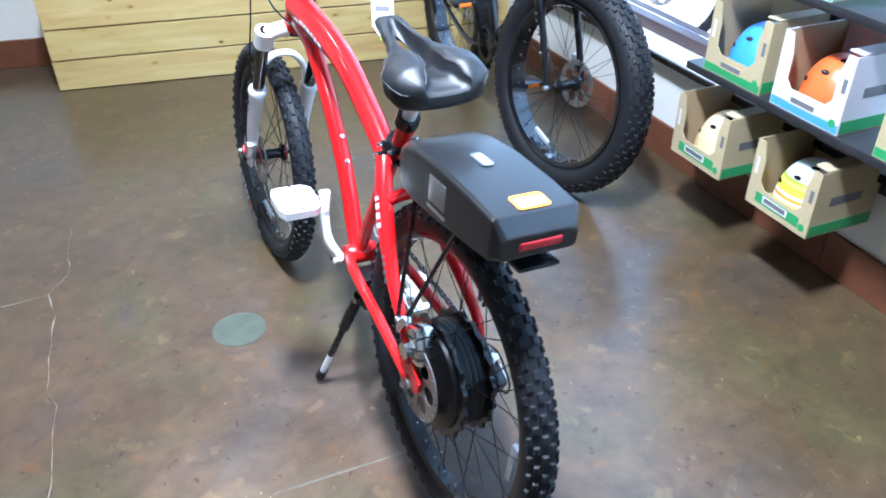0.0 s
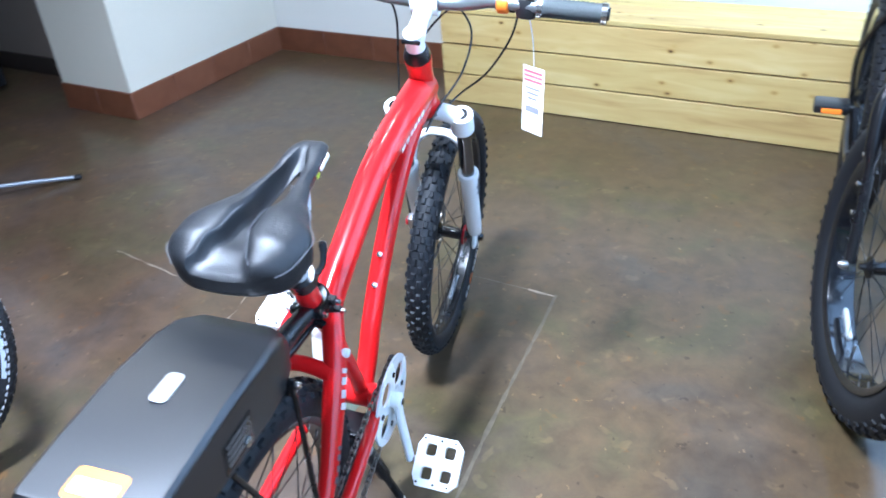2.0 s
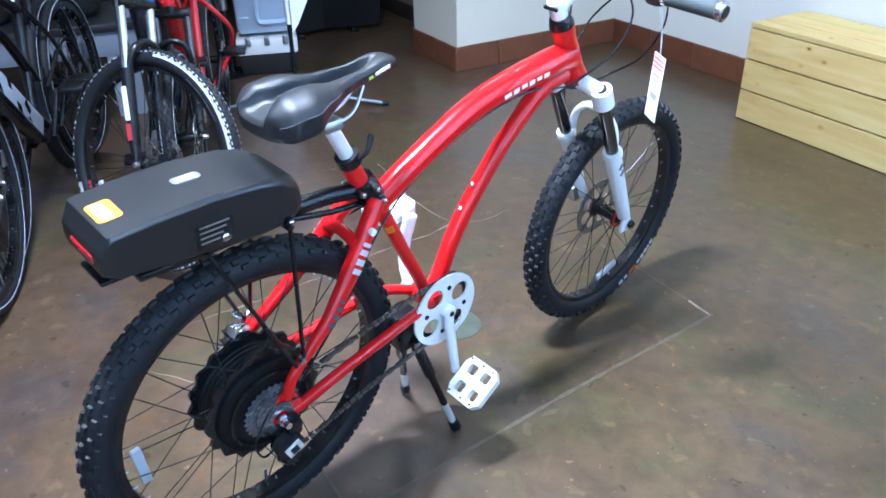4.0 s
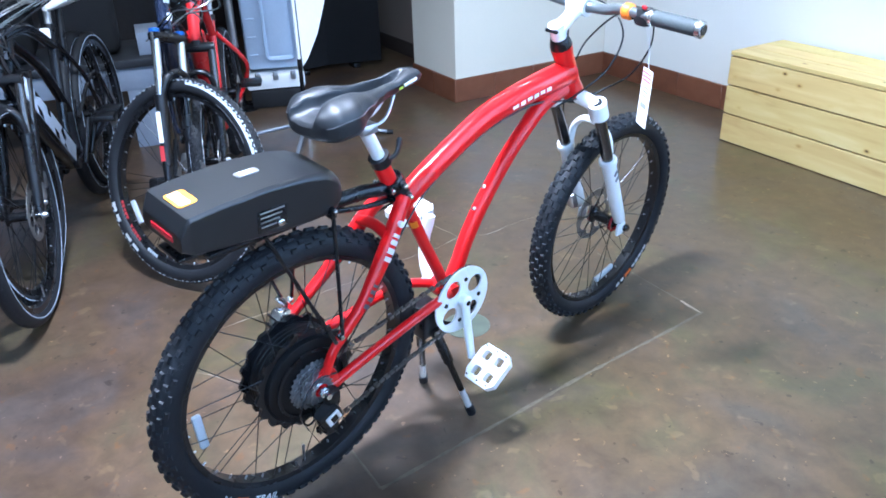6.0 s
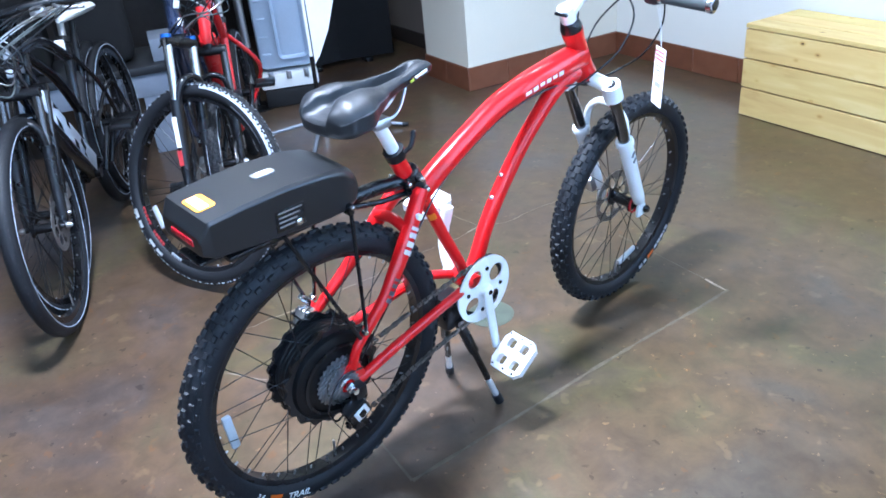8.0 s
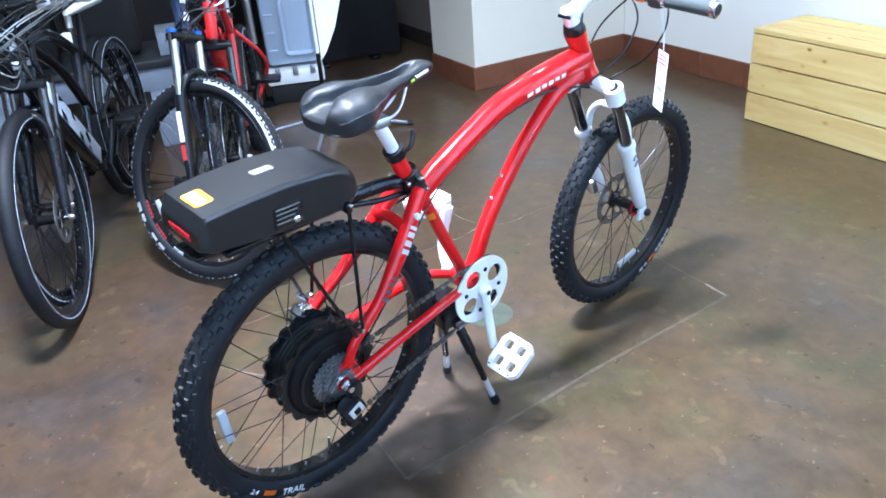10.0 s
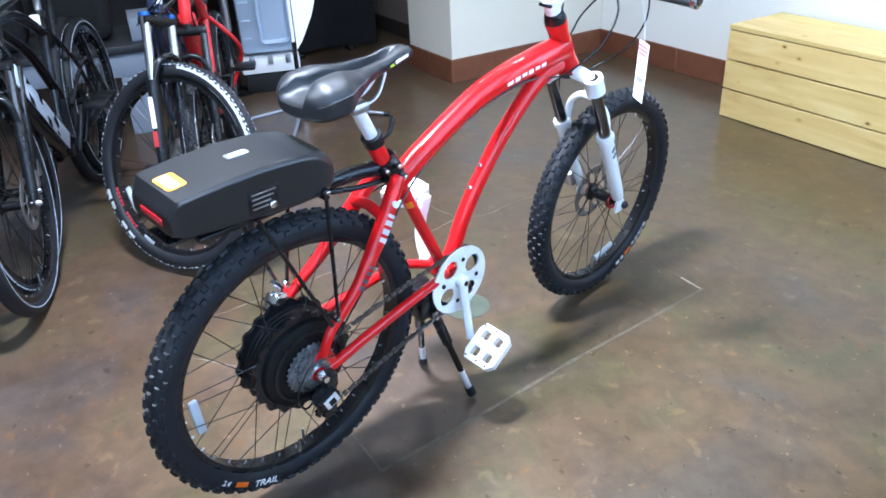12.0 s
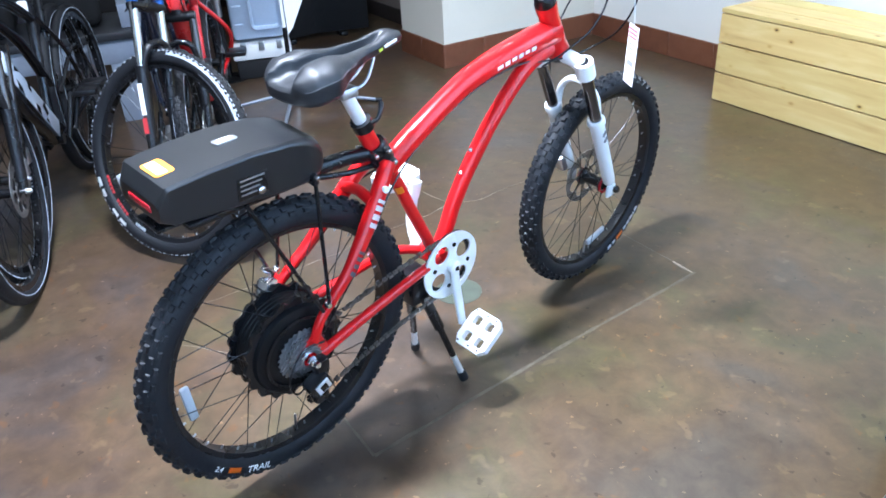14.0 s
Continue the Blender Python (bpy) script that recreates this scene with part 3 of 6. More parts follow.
# cracks and filled saw cuts in the floor
def floor_line(name, pts, w, label, wander=0.003, m=None):
    bm = bmesh.new()
    rnd = random.Random(len(pts) * 7 + int(abs(pts[0][0]) * 100))
    dense = []
    for a, b in zip(pts, pts[1:]):
        n = max(2, int((Vector(b) - Vector(a)).length / 0.03))
        dense += [Vector((*a, 0)).lerp(Vector((*b, 0)), k / n) for k in range(n)]
    dense.append(Vector((*pts[-1], 0)))
    rows = []
    for i, p in enumerate(dense):
        d = (dense[min(i + 1, len(dense) - 1)] - dense[max(i - 1, 0)]).normalized()
        s = Vector((-d.y, d.x, 0))
        j = s * rnd.uniform(-wander, wander)
        k = max(0.0002, w * (rnd.uniform(-0.7, 1.1) if wander else rnd.uniform(0.4, 1.1)) / 2)
        rows.append((bm.verts.new(p + j - s * k + Vector((0, 0, 0.0002))), bm.verts.new(p + j + Vector((0, 0, 0.0012))), bm.verts.new(p + j + s * k + Vector((0, 0, 0.0002)))))
    for u, v in zip(rows, rows[1:]):
        bm.faces.new((u[0], u[1], v[1], v[0]))
        bm.faces.new((u[1], u[2], v[2], v[1]))
    bmesh.ops.recalc_face_normals(bm, faces=bm.faces[:])
    return solid(name, bm, m or JOINTFILL, label, "floor joint", "joints in the floor", "structure")


SAWCUT = mat("worn_joint_filler", (0.078, 0.063, 0.040), 0.6, 0, 0.6, 30, 0.2, 0, 9)
floor_line("floor_joint", [(-0.012, 1.351), (0.004, 1.211), (0.022, 0.988), (0.044, 0.759), (0.069, 0.559), (0.116, 0.144)], 0.013, "straight worn filled saw cut in the floor", 0, SAWCUT)
floor_line("floor_joint", [(-0.10, 1.3445), (-0.014, 1.345)], 0.010, "bright chipped end of a saw cut")
floor_line("floor_joint", [(-0.5, 1.342), (-0.25, 1.344), (-0.105, 1.3445)], 0.008, "short pale saw cut across the floor", 0, SAWCUT)
floor_line("floor_joint", [(-0.30, 0.105), (-0.035, 0.142), (0.116, 0.144)], 0.008, "short pale saw cut across the floor", 0, SAWCUT)
floor_line("floor_crack", [(-0.879, 1.37), (-0.877, 1.246), (-0.853, 1.096), (-0.901, 0.999), (-0.866, 0.887), (-0.851, 0.66), (-0.84, 0.575), (-0.811, 0.507), (-0.80, 0.355), (-0.786, 0.22), (-0.77, -0.1)], 0.0055, "crooked pale crack in the floor")
floor_line("floor_crack", [(-0.90, 0.995), (-1.033, 0.972), (-1.199, 0.966), (-1.5, 1.0)], 0.006, "crooked pale crack in the floor")
floor_line("floor_crack", [(-0.65, -0.15), (-0.40, 0.06), (-0.30, 0.105)], 0.004, "fine pale crack in the floor")
solid("floor_plug", lathe([(0.073, 0.0), (0.073, 0.0015), (0.066, 0.0025), (0.064, 0.0025)], 40), PLUG, "round green-grey patch set in the floor", "floor plug",
      kind="structure", at=pose(-0.362, 0.69, 0, 0, -90, 0))

# ---- pine bench along the north wall ----
bench = thing("pine_bench", pose(0, 0, 0), "long low bench of knotty pine boards against the wall", "bench")
BX0, BX1, BY0, BY1 = -1.08, 1.16, 2.632, 3.003
for k in range(3):
    part("front_board", block((BX1 - BX0, 0.02, 0.1325), ((BX0 + BX1) / 2, BY0 + 0.01, 0.0685 + 0.139 * k), 0.0025, seg=1), PINE, bench)
    part("end_board", block((0.018, BY1 - BY0 - 0.022, 0.134), (BX0 + 0.0105, (BY0 + BY1) / 2 + 0.0115, 0.0685 + 0.139 * k), 0.0025, seg=1), PINE, bench)
depth = (BY1 - BY0) / 3
for k in range(3):
    part("top_board", block((BX1 - BX0 + 0.004, depth - 0.004, 0.02), ((BX0 + BX1) / 2, BY0 + depth * (k + 0.5) - 0.002, 0.427), 0.0025, seg=1), PINE, bench)
# a black core stands for the shade between the boards
part("inner_frame", block((BX1 - BX0 - 0.06, BY1 - BY0 - 0.07, 0.40), ((BX0 + BX1) / 2, (BY0 + BY1) / 2 + 0.01, 0.205)), NEARBLACK, bench, "black block inside the bench that keeps the board gaps dark")


# ---- the red electric bicycle ----
BIKE = thing("electric_bicycle", pose(0.0247, -0.0032, 0.0244, 0, 5.32, 13.33),
             "glossy red electric mountain bicycle with white fork and black battery", "bicycle")
X = Vector((1, 0, 0))
BRIGHT = mat("satin_bright_alloy", (0.8, 0.8, 0.8), 0.5, 0.6, 0.06)


def mirror_x(pts):
    return [(-p[0], p[1], p[2]) for p in pts]


def join(*meshes):
    out = bmesh.new()
    for b in meshes:
        tmp = bpy.data.meshes.new("tmp")
        b.to_mesh(tmp)
        b.free()
        out.from_mesh(tmp)
        bpy.data.meshes.remove(tmp)
    return out


def rod(a, b, r, seg=10):
    return sweep(bmesh.new(), [a, b], r, seg)


REAR, FRONT = (0, 0, 0.337), (0, 1.108, 0.304)
rear = wheel(BIKE, REAR, 0.329, 0.029, 0.262, 0.036, 0.112, 0.032, MTB_ROWS, 58, 36, reflect=[(186, 0.0)], label="black rear rim with a hub motor")
front = wheel(BIKE, FRONT, 0.325, 0.029, 0.257, 0.034, 0.026, 0.034, MTB_ROWS, 58, 32, disc=0.082, reflect=[(-76, 0.0)], label="black front rim")

MOTORBLACK = mat("black_motor_enamel", (0.004, 0.004, 0.0045), 0.38, 0.0, 0.2, 150, 0.05)
MOTORBLACK.node_tree.nodes["Principled BSDF"].inputs["Specular IOR Level"].default_value = 0.25
SHEEN = mat("satin_battery_plastic", (0.0045, 0.0047, 0.0056), 0.35, 0.0, 0.12, 420, 0.03, 0.0, 9.0, 0.04)
SHEEN.node_tree.nodes["Principled BSDF"].inputs["Specular IOR Level"].default_value = 0.74
# hub motor: drum, scalloped flanges, cassette, rotor
ribs = [(r - 0.003, -0.022 + 0.011 * k + x * 0.85) for k in range(5) for r, x in ((0.1062, -0.0045), (0.1072, -0.003), (0.1072, 0.003), (0.1062, 0.0045))]
drum = lathe([(0.012, -0.062), (0.03, -0.056), (0.085, -0.05), (0.100, -0.043), (0.103, -0.037), *ribs, (0.103, 0.034), (0.099, 0.042), (0.085, 0.048), (0.05, 0.054), (0.03, 0.056)], 48)
motor = part("motor", drum, MOTORBLACK, rear, "black ribbed hub motor drum")
scallop = [(r * math.cos(q), r * math.sin(q)) for k in range(108) for q in [2 * math.pi * k / 108] for r in [0.1165 + 0.0045 * math.cos(q * 18)]]
for x in (-0.036, 0.024):
    part("spoke_flange", plate(scallop, [circle2(0.098, 36)], 0.008, Matrix.Translation((x, 0, 0)) @ SIDEWAYS), BLACK, rear)
part("motor_cover_ring", loop_lathe([(0.078, 0.0515), (0.084, 0.0505), (0.084, 0.053), (0.078, 0.0545)], 48), BLACK, rear)


def gear(r, teeth, thick, x, hole):
    out = []
    for k in range(teeth * 4):
        q = 2 * math.pi * k / (teeth * 4)
        rr = r + (0.0028 if k % 4 in (0, 1) else -0.0015)
        out.append((rr * math.cos(q), rr * math.sin(q)))
    return plate(out, [circle2(hole, 16)], thick, Matrix.Translation((x, 0, 0)) @ SIDEWAYS)


for k in range(7):
    part("sprocket", gear(0.057 - 0.0055 * k, 28 - 2 * k, 0.0018, 0.057 + 0.0046 * k, 0.017), ALLOY, rear)
part("axle_nut", lathe([(0.005, 0.086), (0.011, 0.088), (0.011, 0.1), (0.007, 0.101), (0.007, 0.112)], 6), CHROME, rear)
part("axle_nut", lathe([(0.005, -0.076), (0.011, -0.078), (0.011, -0.09), (0.007, -0.091), (0.007, -0.102)], 6), CHROME, rear)
rotor_slots = [circle2(0.0185, 14, 0.048 * math.cos(k * math.pi / 3), 0.048 * math.sin(k * math.pi / 3)) for k in range(6)]
rim_holes = [circle2(0.004, 8, r * math.cos(q), r * math.sin(q)) for k in range(18) for q in [2 * math.pi * k / 18] for r in [0.074]]
part("brake_disc", plate(circle2(0.081, 48), [circle2(0.024, 20), *rotor_slots, *rim_holes], 0.002, Matrix.Translation((-0.07, 0, 0)) @ SIDEWAYS), DISCSTEEL, rear)

# sidewall lettering as bars, on both faces of each tyre
def sidewall_bar(w_ob, R, q0, q1, r0, r1, m, x):
    bm = bmesh.new()
    rows = []
    n = max(2, int(abs(q1 - q0) / 2))
    for k in range(n + 1):
        q = radians(q0 + (q1 - q0) * k / n)
        e = Vector((0, math.cos(q), math.sin(q)))
        rows.append([bm.verts.new(e * r0 + X * x[0]), bm.verts.new(e * r1 + X * x[1])])
    for u, v in zip(rows, rows[1:]):
        bm.faces.new((u[0], u[1], v[1], v[0]))
    bmesh.ops.solidify(bm, geom=bm.faces[:], thickness=0.0006)
    part("sidewall_print", bm, m, w_ob)


def section_x(R, r, sr=0.029):
    rc = R - sr - 0.004
    return math.sqrt(max(0, sr * sr - (r - rc) ** 2)) + 0.0011


def tyre_word(w_ob, R, q, xs, body, size):
    """Printed lettering, read from the right-hand side."""
    txt = bpy.data.curves.new("size_print", "FONT")
    txt.body, txt.size, txt.extrude, txt.align_x, txt.align_y = body, size, 0.0004, "CENTER", "CENTER"
    txt.materials.append(WHITE)
    ob = new("size_print", txt)
    q = radians(q)
    e, t = Vector((0, math.cos(q), math.sin(q))), Vector((0, -math.sin(q), math.cos(q)))
    ob.parent = w_ob
    lean = Vector((xs[1] - xs[0], 0, 0)) - e * 0.012
    up = lean.normalized() if lean.dot(e) < 0 else -lean.normalized()
    m = Matrix((t, up, t.cross(up))).transposed().to_4x4()
    m.translation = e * (R - 0.035) + X * ((xs[0] + xs[1]) / 2 + 0.0012)
    ob.matrix_local = m


for w_ob, R, base in ((rear, 0.329, -131), (front, 0.325, -62)):
    for sd in (1, -1):
        rr = (R - 0.041, R - 0.029)
        xs = (sd * section_x(R, rr[0]), sd * section_x(R, rr[1]))
        if w_ob is rear and sd > 0:
            tyre_word(w_ob, R, base - 5.0, xs, "2.4", 0.017)
            tyre_word(w_ob, R, base + 16.5, xs, "TRAIL", 0.024)
            sidewall_bar(w_ob, R, base + 0.5, base + 7.0, rr[0], rr[1], ORANGE, xs)
            continue
        for a, b, m in ((-9, -5.5, WHITE), (-4, -1.0, WHITE), (0.5, 7.0, ORANGE), (8.5, 11.5, WHITE), (12.3, 15.5, WHITE), (16.3, 19.3, WHITE), (20.2, 21.4, WHITE), (22.3, 25.5, WHITE)):
            sidewall_bar(w_ob, R, base + a, base + b, rr[0], rr[1], m, xs)

# frame
ARCH = [(0, 0.838, 0.812), (0, 0.800, 0.809), (0, 0.721, 0.801), (0, 0.630, 0.789), (0, 0.535, 0.766), (0, 0.449, 0.728), (0, 0.364, 0.684), (0, 0.330, 0.664), (0, 0.290, 0.638)]
ARCH_RADII = [0.0315 - 0.0070 * min(1.0, max(0.0, (k - 12) / 26)) for k in range(65)]
frame_top = part("frame", tube(ARCH, ARCH_RADII, 18, smooth=8), RED, BIKE, "arched glossy red frame")
DOWN = [(0, 0.822, 0.776), (0, 0.780, 0.763), (0, 0.742, 0.746), (0, 0.697, 0.710), (0, 0.640, 0.656), (0, 0.597, 0.606), (0, 0.543, 0.534), (0, 0.503, 0.466), (0, 0.480, 0.411), (0, 0.450, 0.356)]
part("down_tube", tube(DOWN, [0.0225 - 0.0035 * min(1.0, k / 22) for k in range(55)], 16, smooth=6), RED, frame_top)
part("head_gusset", plate([(0.735, 0.790), (0.80, 0.800), (0.836, 0.775), (0.80, 0.760), (0.752, 0.748), (0.722, 0.742)], [], 0.020, Matrix.Translation((-0.010, 0, 0)) @ SIDEWAYS), RED, frame_top)
HT, HB = Vector((0, 0.797, 0.884)), Vector((0, 0.868, 0.752))
AX = (HB - HT).normalized()
part("head_tube", tube([HT, HT + AX * 0.012, HT + AX * 0.03, HB - AX * 0.03, HB - AX * 0.01, HB], [0.027, 0.0265, 0.0245, 0.0255, 0.029, 0.029], 20), RED, frame_top)
part("seat_tube", tube([(0, 0.232, 0.748), (0, 0.262, 0.690), (0, 0.292, 0.645), (0, 0.309, 0.615), (0, 0.321, 0.594), (0, 0.363, 0.506), (0, 0.409, 0.417), (0, 0.437, 0.352)], [0.0180, 0.0180, 0.0180, 0.0165, 0.0145, 0.0138, 0.0138, 0.0145], 16), RED, frame_top)
part("bottom_bracket_shell", lathe([(0.022, -0.036), (0.0235, -0.034), (0.0235, 0.034), (0.022, 0.036)], 24, c=(0, 0.435, 0.35)), RED, frame_top)
for sd in (1, -1):
    stay = [(0.024, 0.276, 0.664), (0.030, 0.262, 0.651), (0.038, 0.244, 0.632), (0.045, 0.2255, 0.609), (0.055, 0.188, 0.561), (0.062, 0.157, 0.524), (0.068, 0.126, 0.489), (0.073, 0.084, 0.453), (0.076, 0.040, 0.413), (0.076, 0.020, 0.368)]
    part("seat_stay", tube([(sd * x, y, z) for x, y, z in stay], [0.0175] * 24 + [0.0175 - 0.0070 * k / 22 for k in range(22)] + [0.0105] * 9, 14, smooth=6), RED, frame_top)
    low = [(0.030, 0.420, 0.358), (0.052, 0.360, 0.372), (0.060, 0.300, 0.370), (0.068, 0.150, 0.348), (0.074, 0.035, 0.327), (0.075, 0.012, 0.335)]
    part("chain_stay", tube([(sd * x, y, z) for x, y, z in low], 0.0115, 12, smooth=6), RED, frame_top)
    out = [(-0.026, 0.012), (0.012, 0.045), (0.030, 0.050), (0.048, 0.012), (0.052, -0.018), (0.020, -0.022), (-0.012, -0.020), (-0.024, -0.008)]
    part("dropout", plate(out, [circle2(0.007, 10, -0.004, 0.002)], 0.007, Matrix.Translation((sd * 0.077 - 0.0035, 0, 0.337)) @ SIDEWAYS), RED, frame_top)
part("pivot_bolt", lathe([(0.0070, 0.046), (0.0070, 0.063), (0.0045, 0.0645)], 16, c=(0, 0.238, 0.629)), WHITE, frame_top)
part("stay_bridge", tube([(-0.046, 0.212, 0.606), (0, 0.216, 0.612), (0.046, 0.212, 0.606)], 0.0125, 12, smooth=5), RED, frame_top)
for y, z in ((0.557, 0.588), (0.525, 0.540)):
    part("bottle_boss", lathe([(0.004, 0.0), (0.006, 0.004), (0.003, 0.006)], 10, c=(0, 0, 0)), CHROME, frame_top, at=Matrix.Translation((0.001, y, z)) @ Matrix.Rotation(radians(135), 4, "X") @ pose(0, 0, 0, 0, 0, 90))


# brand marks on the tubes are plain shapes
def decal(path, r, q0, q1, i0, i1, m, name="frame_mark"):
    """A thin patch on a tube along path, round the tube from q0 to q1."""
    pts = [Vector(p) for p in path][i0:i1]
    bm = bmesh.new()
    rows = []
    for i in range(len(pts)):
        d = (pts[min(i + 1, len(pts) - 1)] - pts[max(i - 1, 0)]).normalized()
        side = (X - d * X.dot(d)).normalized()
        up = d.cross(side)
        rows.append([bm.verts.new(pts[i] + side * ((r + 0.0012) * math.cos(radians(q))) + up * ((r + 0.0012) * math.sin(radians(q)))) for q in (q0, (q0 + q1) / 2, q1)])
    for u, v in zip(rows, rows[1:]):
        for k in range(2):
            bm.faces.new((u[k], u[k + 1], v[k + 1], v[k]))
    bmesh.ops.solidify(bm, geom=bm.faces[:], thickness=0.0005)
    bmesh.ops.recalc_face_normals(bm, faces=bm.faces[:])
    part(name, bm, m, frame_top)


PRINTWHITE = mat("white_decal", (0.88, 0.88, 0.88), 0.4, 0, 0.02, 200, 0.0, 0.3)
arch_path = spline(ARCH, 40)
ARCH_R = 0.0305
for sd in (0, 1):
    for k, (i0, i1) in enumerate(((73, 82), (84, 92), (94, 102), (104, 112), (114, 122), (124, 133))):
        a, b = (-13, 7) if k % 2 == 0 else (-9, 7)
        if sd:
            a, b = 180 - b, 180 - a
        decal(arch_path, ARCH_R, a, b, i0, i1, PRINTWHITE)
for sd in (1, -1):
    stay_path = spline([(sd * x, y, z) for x, y, z in [(0.062, 0.157, 0.524), (0.068, 0.126, 0.489), (0.073, 0.084, 0.453)]], 30)
    stay_up = spline([(sd * x, y, z) for x, y, z in [(0.045, 0.2255, 0.609), (0.055, 0.188, 0.561), (0.062, 0.157, 0.524)]], 30)
    for i0, i1 in ((1, 7), (9, 15), (17, 23), (25, 31)):
        decal(stay_up, 0.0176, -34 if sd > 0 else 146, 34 if sd > 0 else 214, i0, i1, PRINTWHITE)
    for i0, i1 in ((3, 9), (12, 18), (21, 27), (30, 36)):
        decal(stay_path, 0.0150, -30 if sd > 0 else 150, 30 if sd > 0 else 210, i0, i1, INK)
decal(spline([(0, 0.321, 0.594), (0, 0.363, 0.506)], 30), 0.0145, 5, 70, 3, 10, YELLOW, "safety_sticker")

# seat post, clamps, saddle
part("seat_post", tube([(0, 0.262, 0.700), (0, 0.190, 0.838)], 0.0136, 16), BRIGHT, BIKE)
collar = part("seat_clamp", tube([(0, 0.2375, 0.747), (0, 0.2275, 0.766)], 0.0225, 20), BLACK, BIKE)
part("clamp_lever", tube([(0.020, 0.240, 0.762), (0.026, 0.252, 0.772), (0.024, 0.262, 0.790), (0.020, 0.266, 0.802)], [0.005] * 12 + [0.006] * 5 + [0.004] * 2, 8, smooth=6), BLACK, collar)
rackclamp = part("rack_clamp", tube([(0, 0.286, 0.658), (0, 0.282, 0.664), (0, 0.262, 0.702), (0, 0.259, 0.707)], [0.0235, 0.0265, 0.0265, 0.0235], 20), BLACK, BIKE, "black rack clamp with silver bolts")
for dx, dy, dz in ((0.028, 0.284, 0.668), (0.028, 0.268, 0.698), (-0.028, 0.284, 0.668), (-0.028, 0.268, 0.698), (0.017, 0.258, 0.660), (0.017, 0.243, 0.690), (-0.017, 0.243, 0.690)):
    part("clamp_lug", block((0.020, 0.014, 0.014), (dx * 0.92, dy, dz), 0.003), BLACK, rackclamp)
    part("clamp_bolt", lathe([(0.0050, 0.0), (0.0050, 0.006), (0.0030, 0.0072)], 8), CHROME, rackclamp, at=Matrix.Translation((dx * 0.92 + math.copysign(0.010, dx), dy, dz)) @ pose(0, 0, 0, 0, 0, 0 if dx > 0 else 180))



def saddle_half(sd):
    rows = []
    bm = bmesh.new()

    def at(t, keys):
        for (a, u), (b, v) in zip(keys, keys[1:]):
            if t <= b:
                k = (t - a) / (b - a)
                k = k * k * (3 - 2 * k)
                return u + (v - u) * k
        return keys[-1][1]

    W = [(0, 0.047), (0.05, 0.073), (0.14, 0.088), (0.26, 0.090), (0.40, 0.068), (0.54, 0.046), (0.68, 0.034), (0.86, 0.030), (0.95, 0.025), (1, 0.013)]
    SLOT = [(0, 0.0), (0.33, 0.0), (0.37, 0.009), (0.54, 0.0125), (0.72, 0.009), (0.78, 0.0), (1, 0.0)]
    CW = [(0, 0.040), (0.10, 0.027), (0.22, 0.015), (0.36, 0.014), (0.52, 0.018), (0.68, 0.015), (0.78, 0.011), (0.84, 0.004), (1, 0.003)]
    TOP = [(0, 0.894), (0.05, 0.908), (0.15, 0.923), (0.3, 0.926), (0.5, 0.916), (0.7, 0.917), (0.88, 0.927), (0.96, 0.924), (1, 0.912)]
    BOT = [(0, 0.860), (0.1, 0.852), (0.3, 0.856), (0.45, 0.876), (0.6, 0.886), (0.85, 0.896), (1, 0.900)]
    CH = [(0, 0.014), (0.1, 0.025), (0.25, 0.031), (0.45, 0.031), (0.7, 0.026), (0.80, 0.017), (0.88, 0.0006), (1, 0.0003)]
    for k in range(29):
        t = k / 28
        w, xi, zt, zb, ch, c = at(t, W), at(t, SLOT), at(t, TOP), at(t, BOT), at(t, CH), at(t, CW)
        if xi < 0.003:
            xi = 0.0
        y = 0.053 + 0.287 * t
        d = w - c
        h = zt - zb
        sec = [(xi, zt - ch), (max(xi + 0.001, c * 0.8), zt - ch), (c + 0.0005, zt - ch * 0.8), (c + 0.004, zt - ch * 0.22), (c + 0.16 * d, zt - 0.0006), (c + 0.42 * d, zt), (c + 0.70 * d, zt - 0.07 * h),
               (c + 0.90 * d, zt - 0.22 * h), (w - 0.0003, zt - 0.40 * h), (w - 0.0022, zt - 0.46 * h), (w - 0.004, zb + 0.14 * h), (w - min(0.014, w * 0.4), zb), (xi, zb - 0.001)]
        back = 0.016 * (1 - min(1, t / 0.12)) ** 2
        rows.append([bm.verts.new((sd * x - 0.006, y + back * (x / 0.1) ** 2 * 1.5, z)) for x, z in sec])
    n = len(rows[0])
    for u, v in zip(rows, rows[1:]):
        for k in range(n):
            bm.faces.new((u[k], u[(k + 1) % n], v[(k + 1) % n], v[k]))
    bm.faces.new(rows[0][::-1])
    bm.faces.new(rows[-1])
    seam = [rows[k][8].co + Vector((sd * 0.0006, 0, 0)) for k in range(1, 15)]
    mid = [rows[k][3].co + Vector((0, -0.0005, 0.0012)) for k in range(1, 12)]
    return bm, seam, mid


halfR, seamR, midR = saddle_half(1)
halfL, seamL, midL = saddle_half(-1)
whole = join(halfR, halfL)
bmesh.ops.remove_doubles(whole, verts=whole.verts[:], dist=0.00005)
bmesh.ops.delete(whole, geom=[f for f in whole.faces if all(abs(v.co.x + 0.006) < 0.0002 for v in f.verts)], context="FACES")
bmesh.ops.recalc_face_normals(whole, faces=whole.faces[:])
saddle = part("saddle", whole, VINYL, BIKE, "padded black vinyl saddle with a centre slot",
              Matrix.Translation((-0.008, 0.15, 0.8935)) @ pose(0, 0, 0, 2.6, -5.0, -2.5) @ Matrix.Translation((0, -0.15, -0.900)))
sub = saddle.modifiers.new("round", "SUBSURF")
sub.levels = sub.render_levels = 1
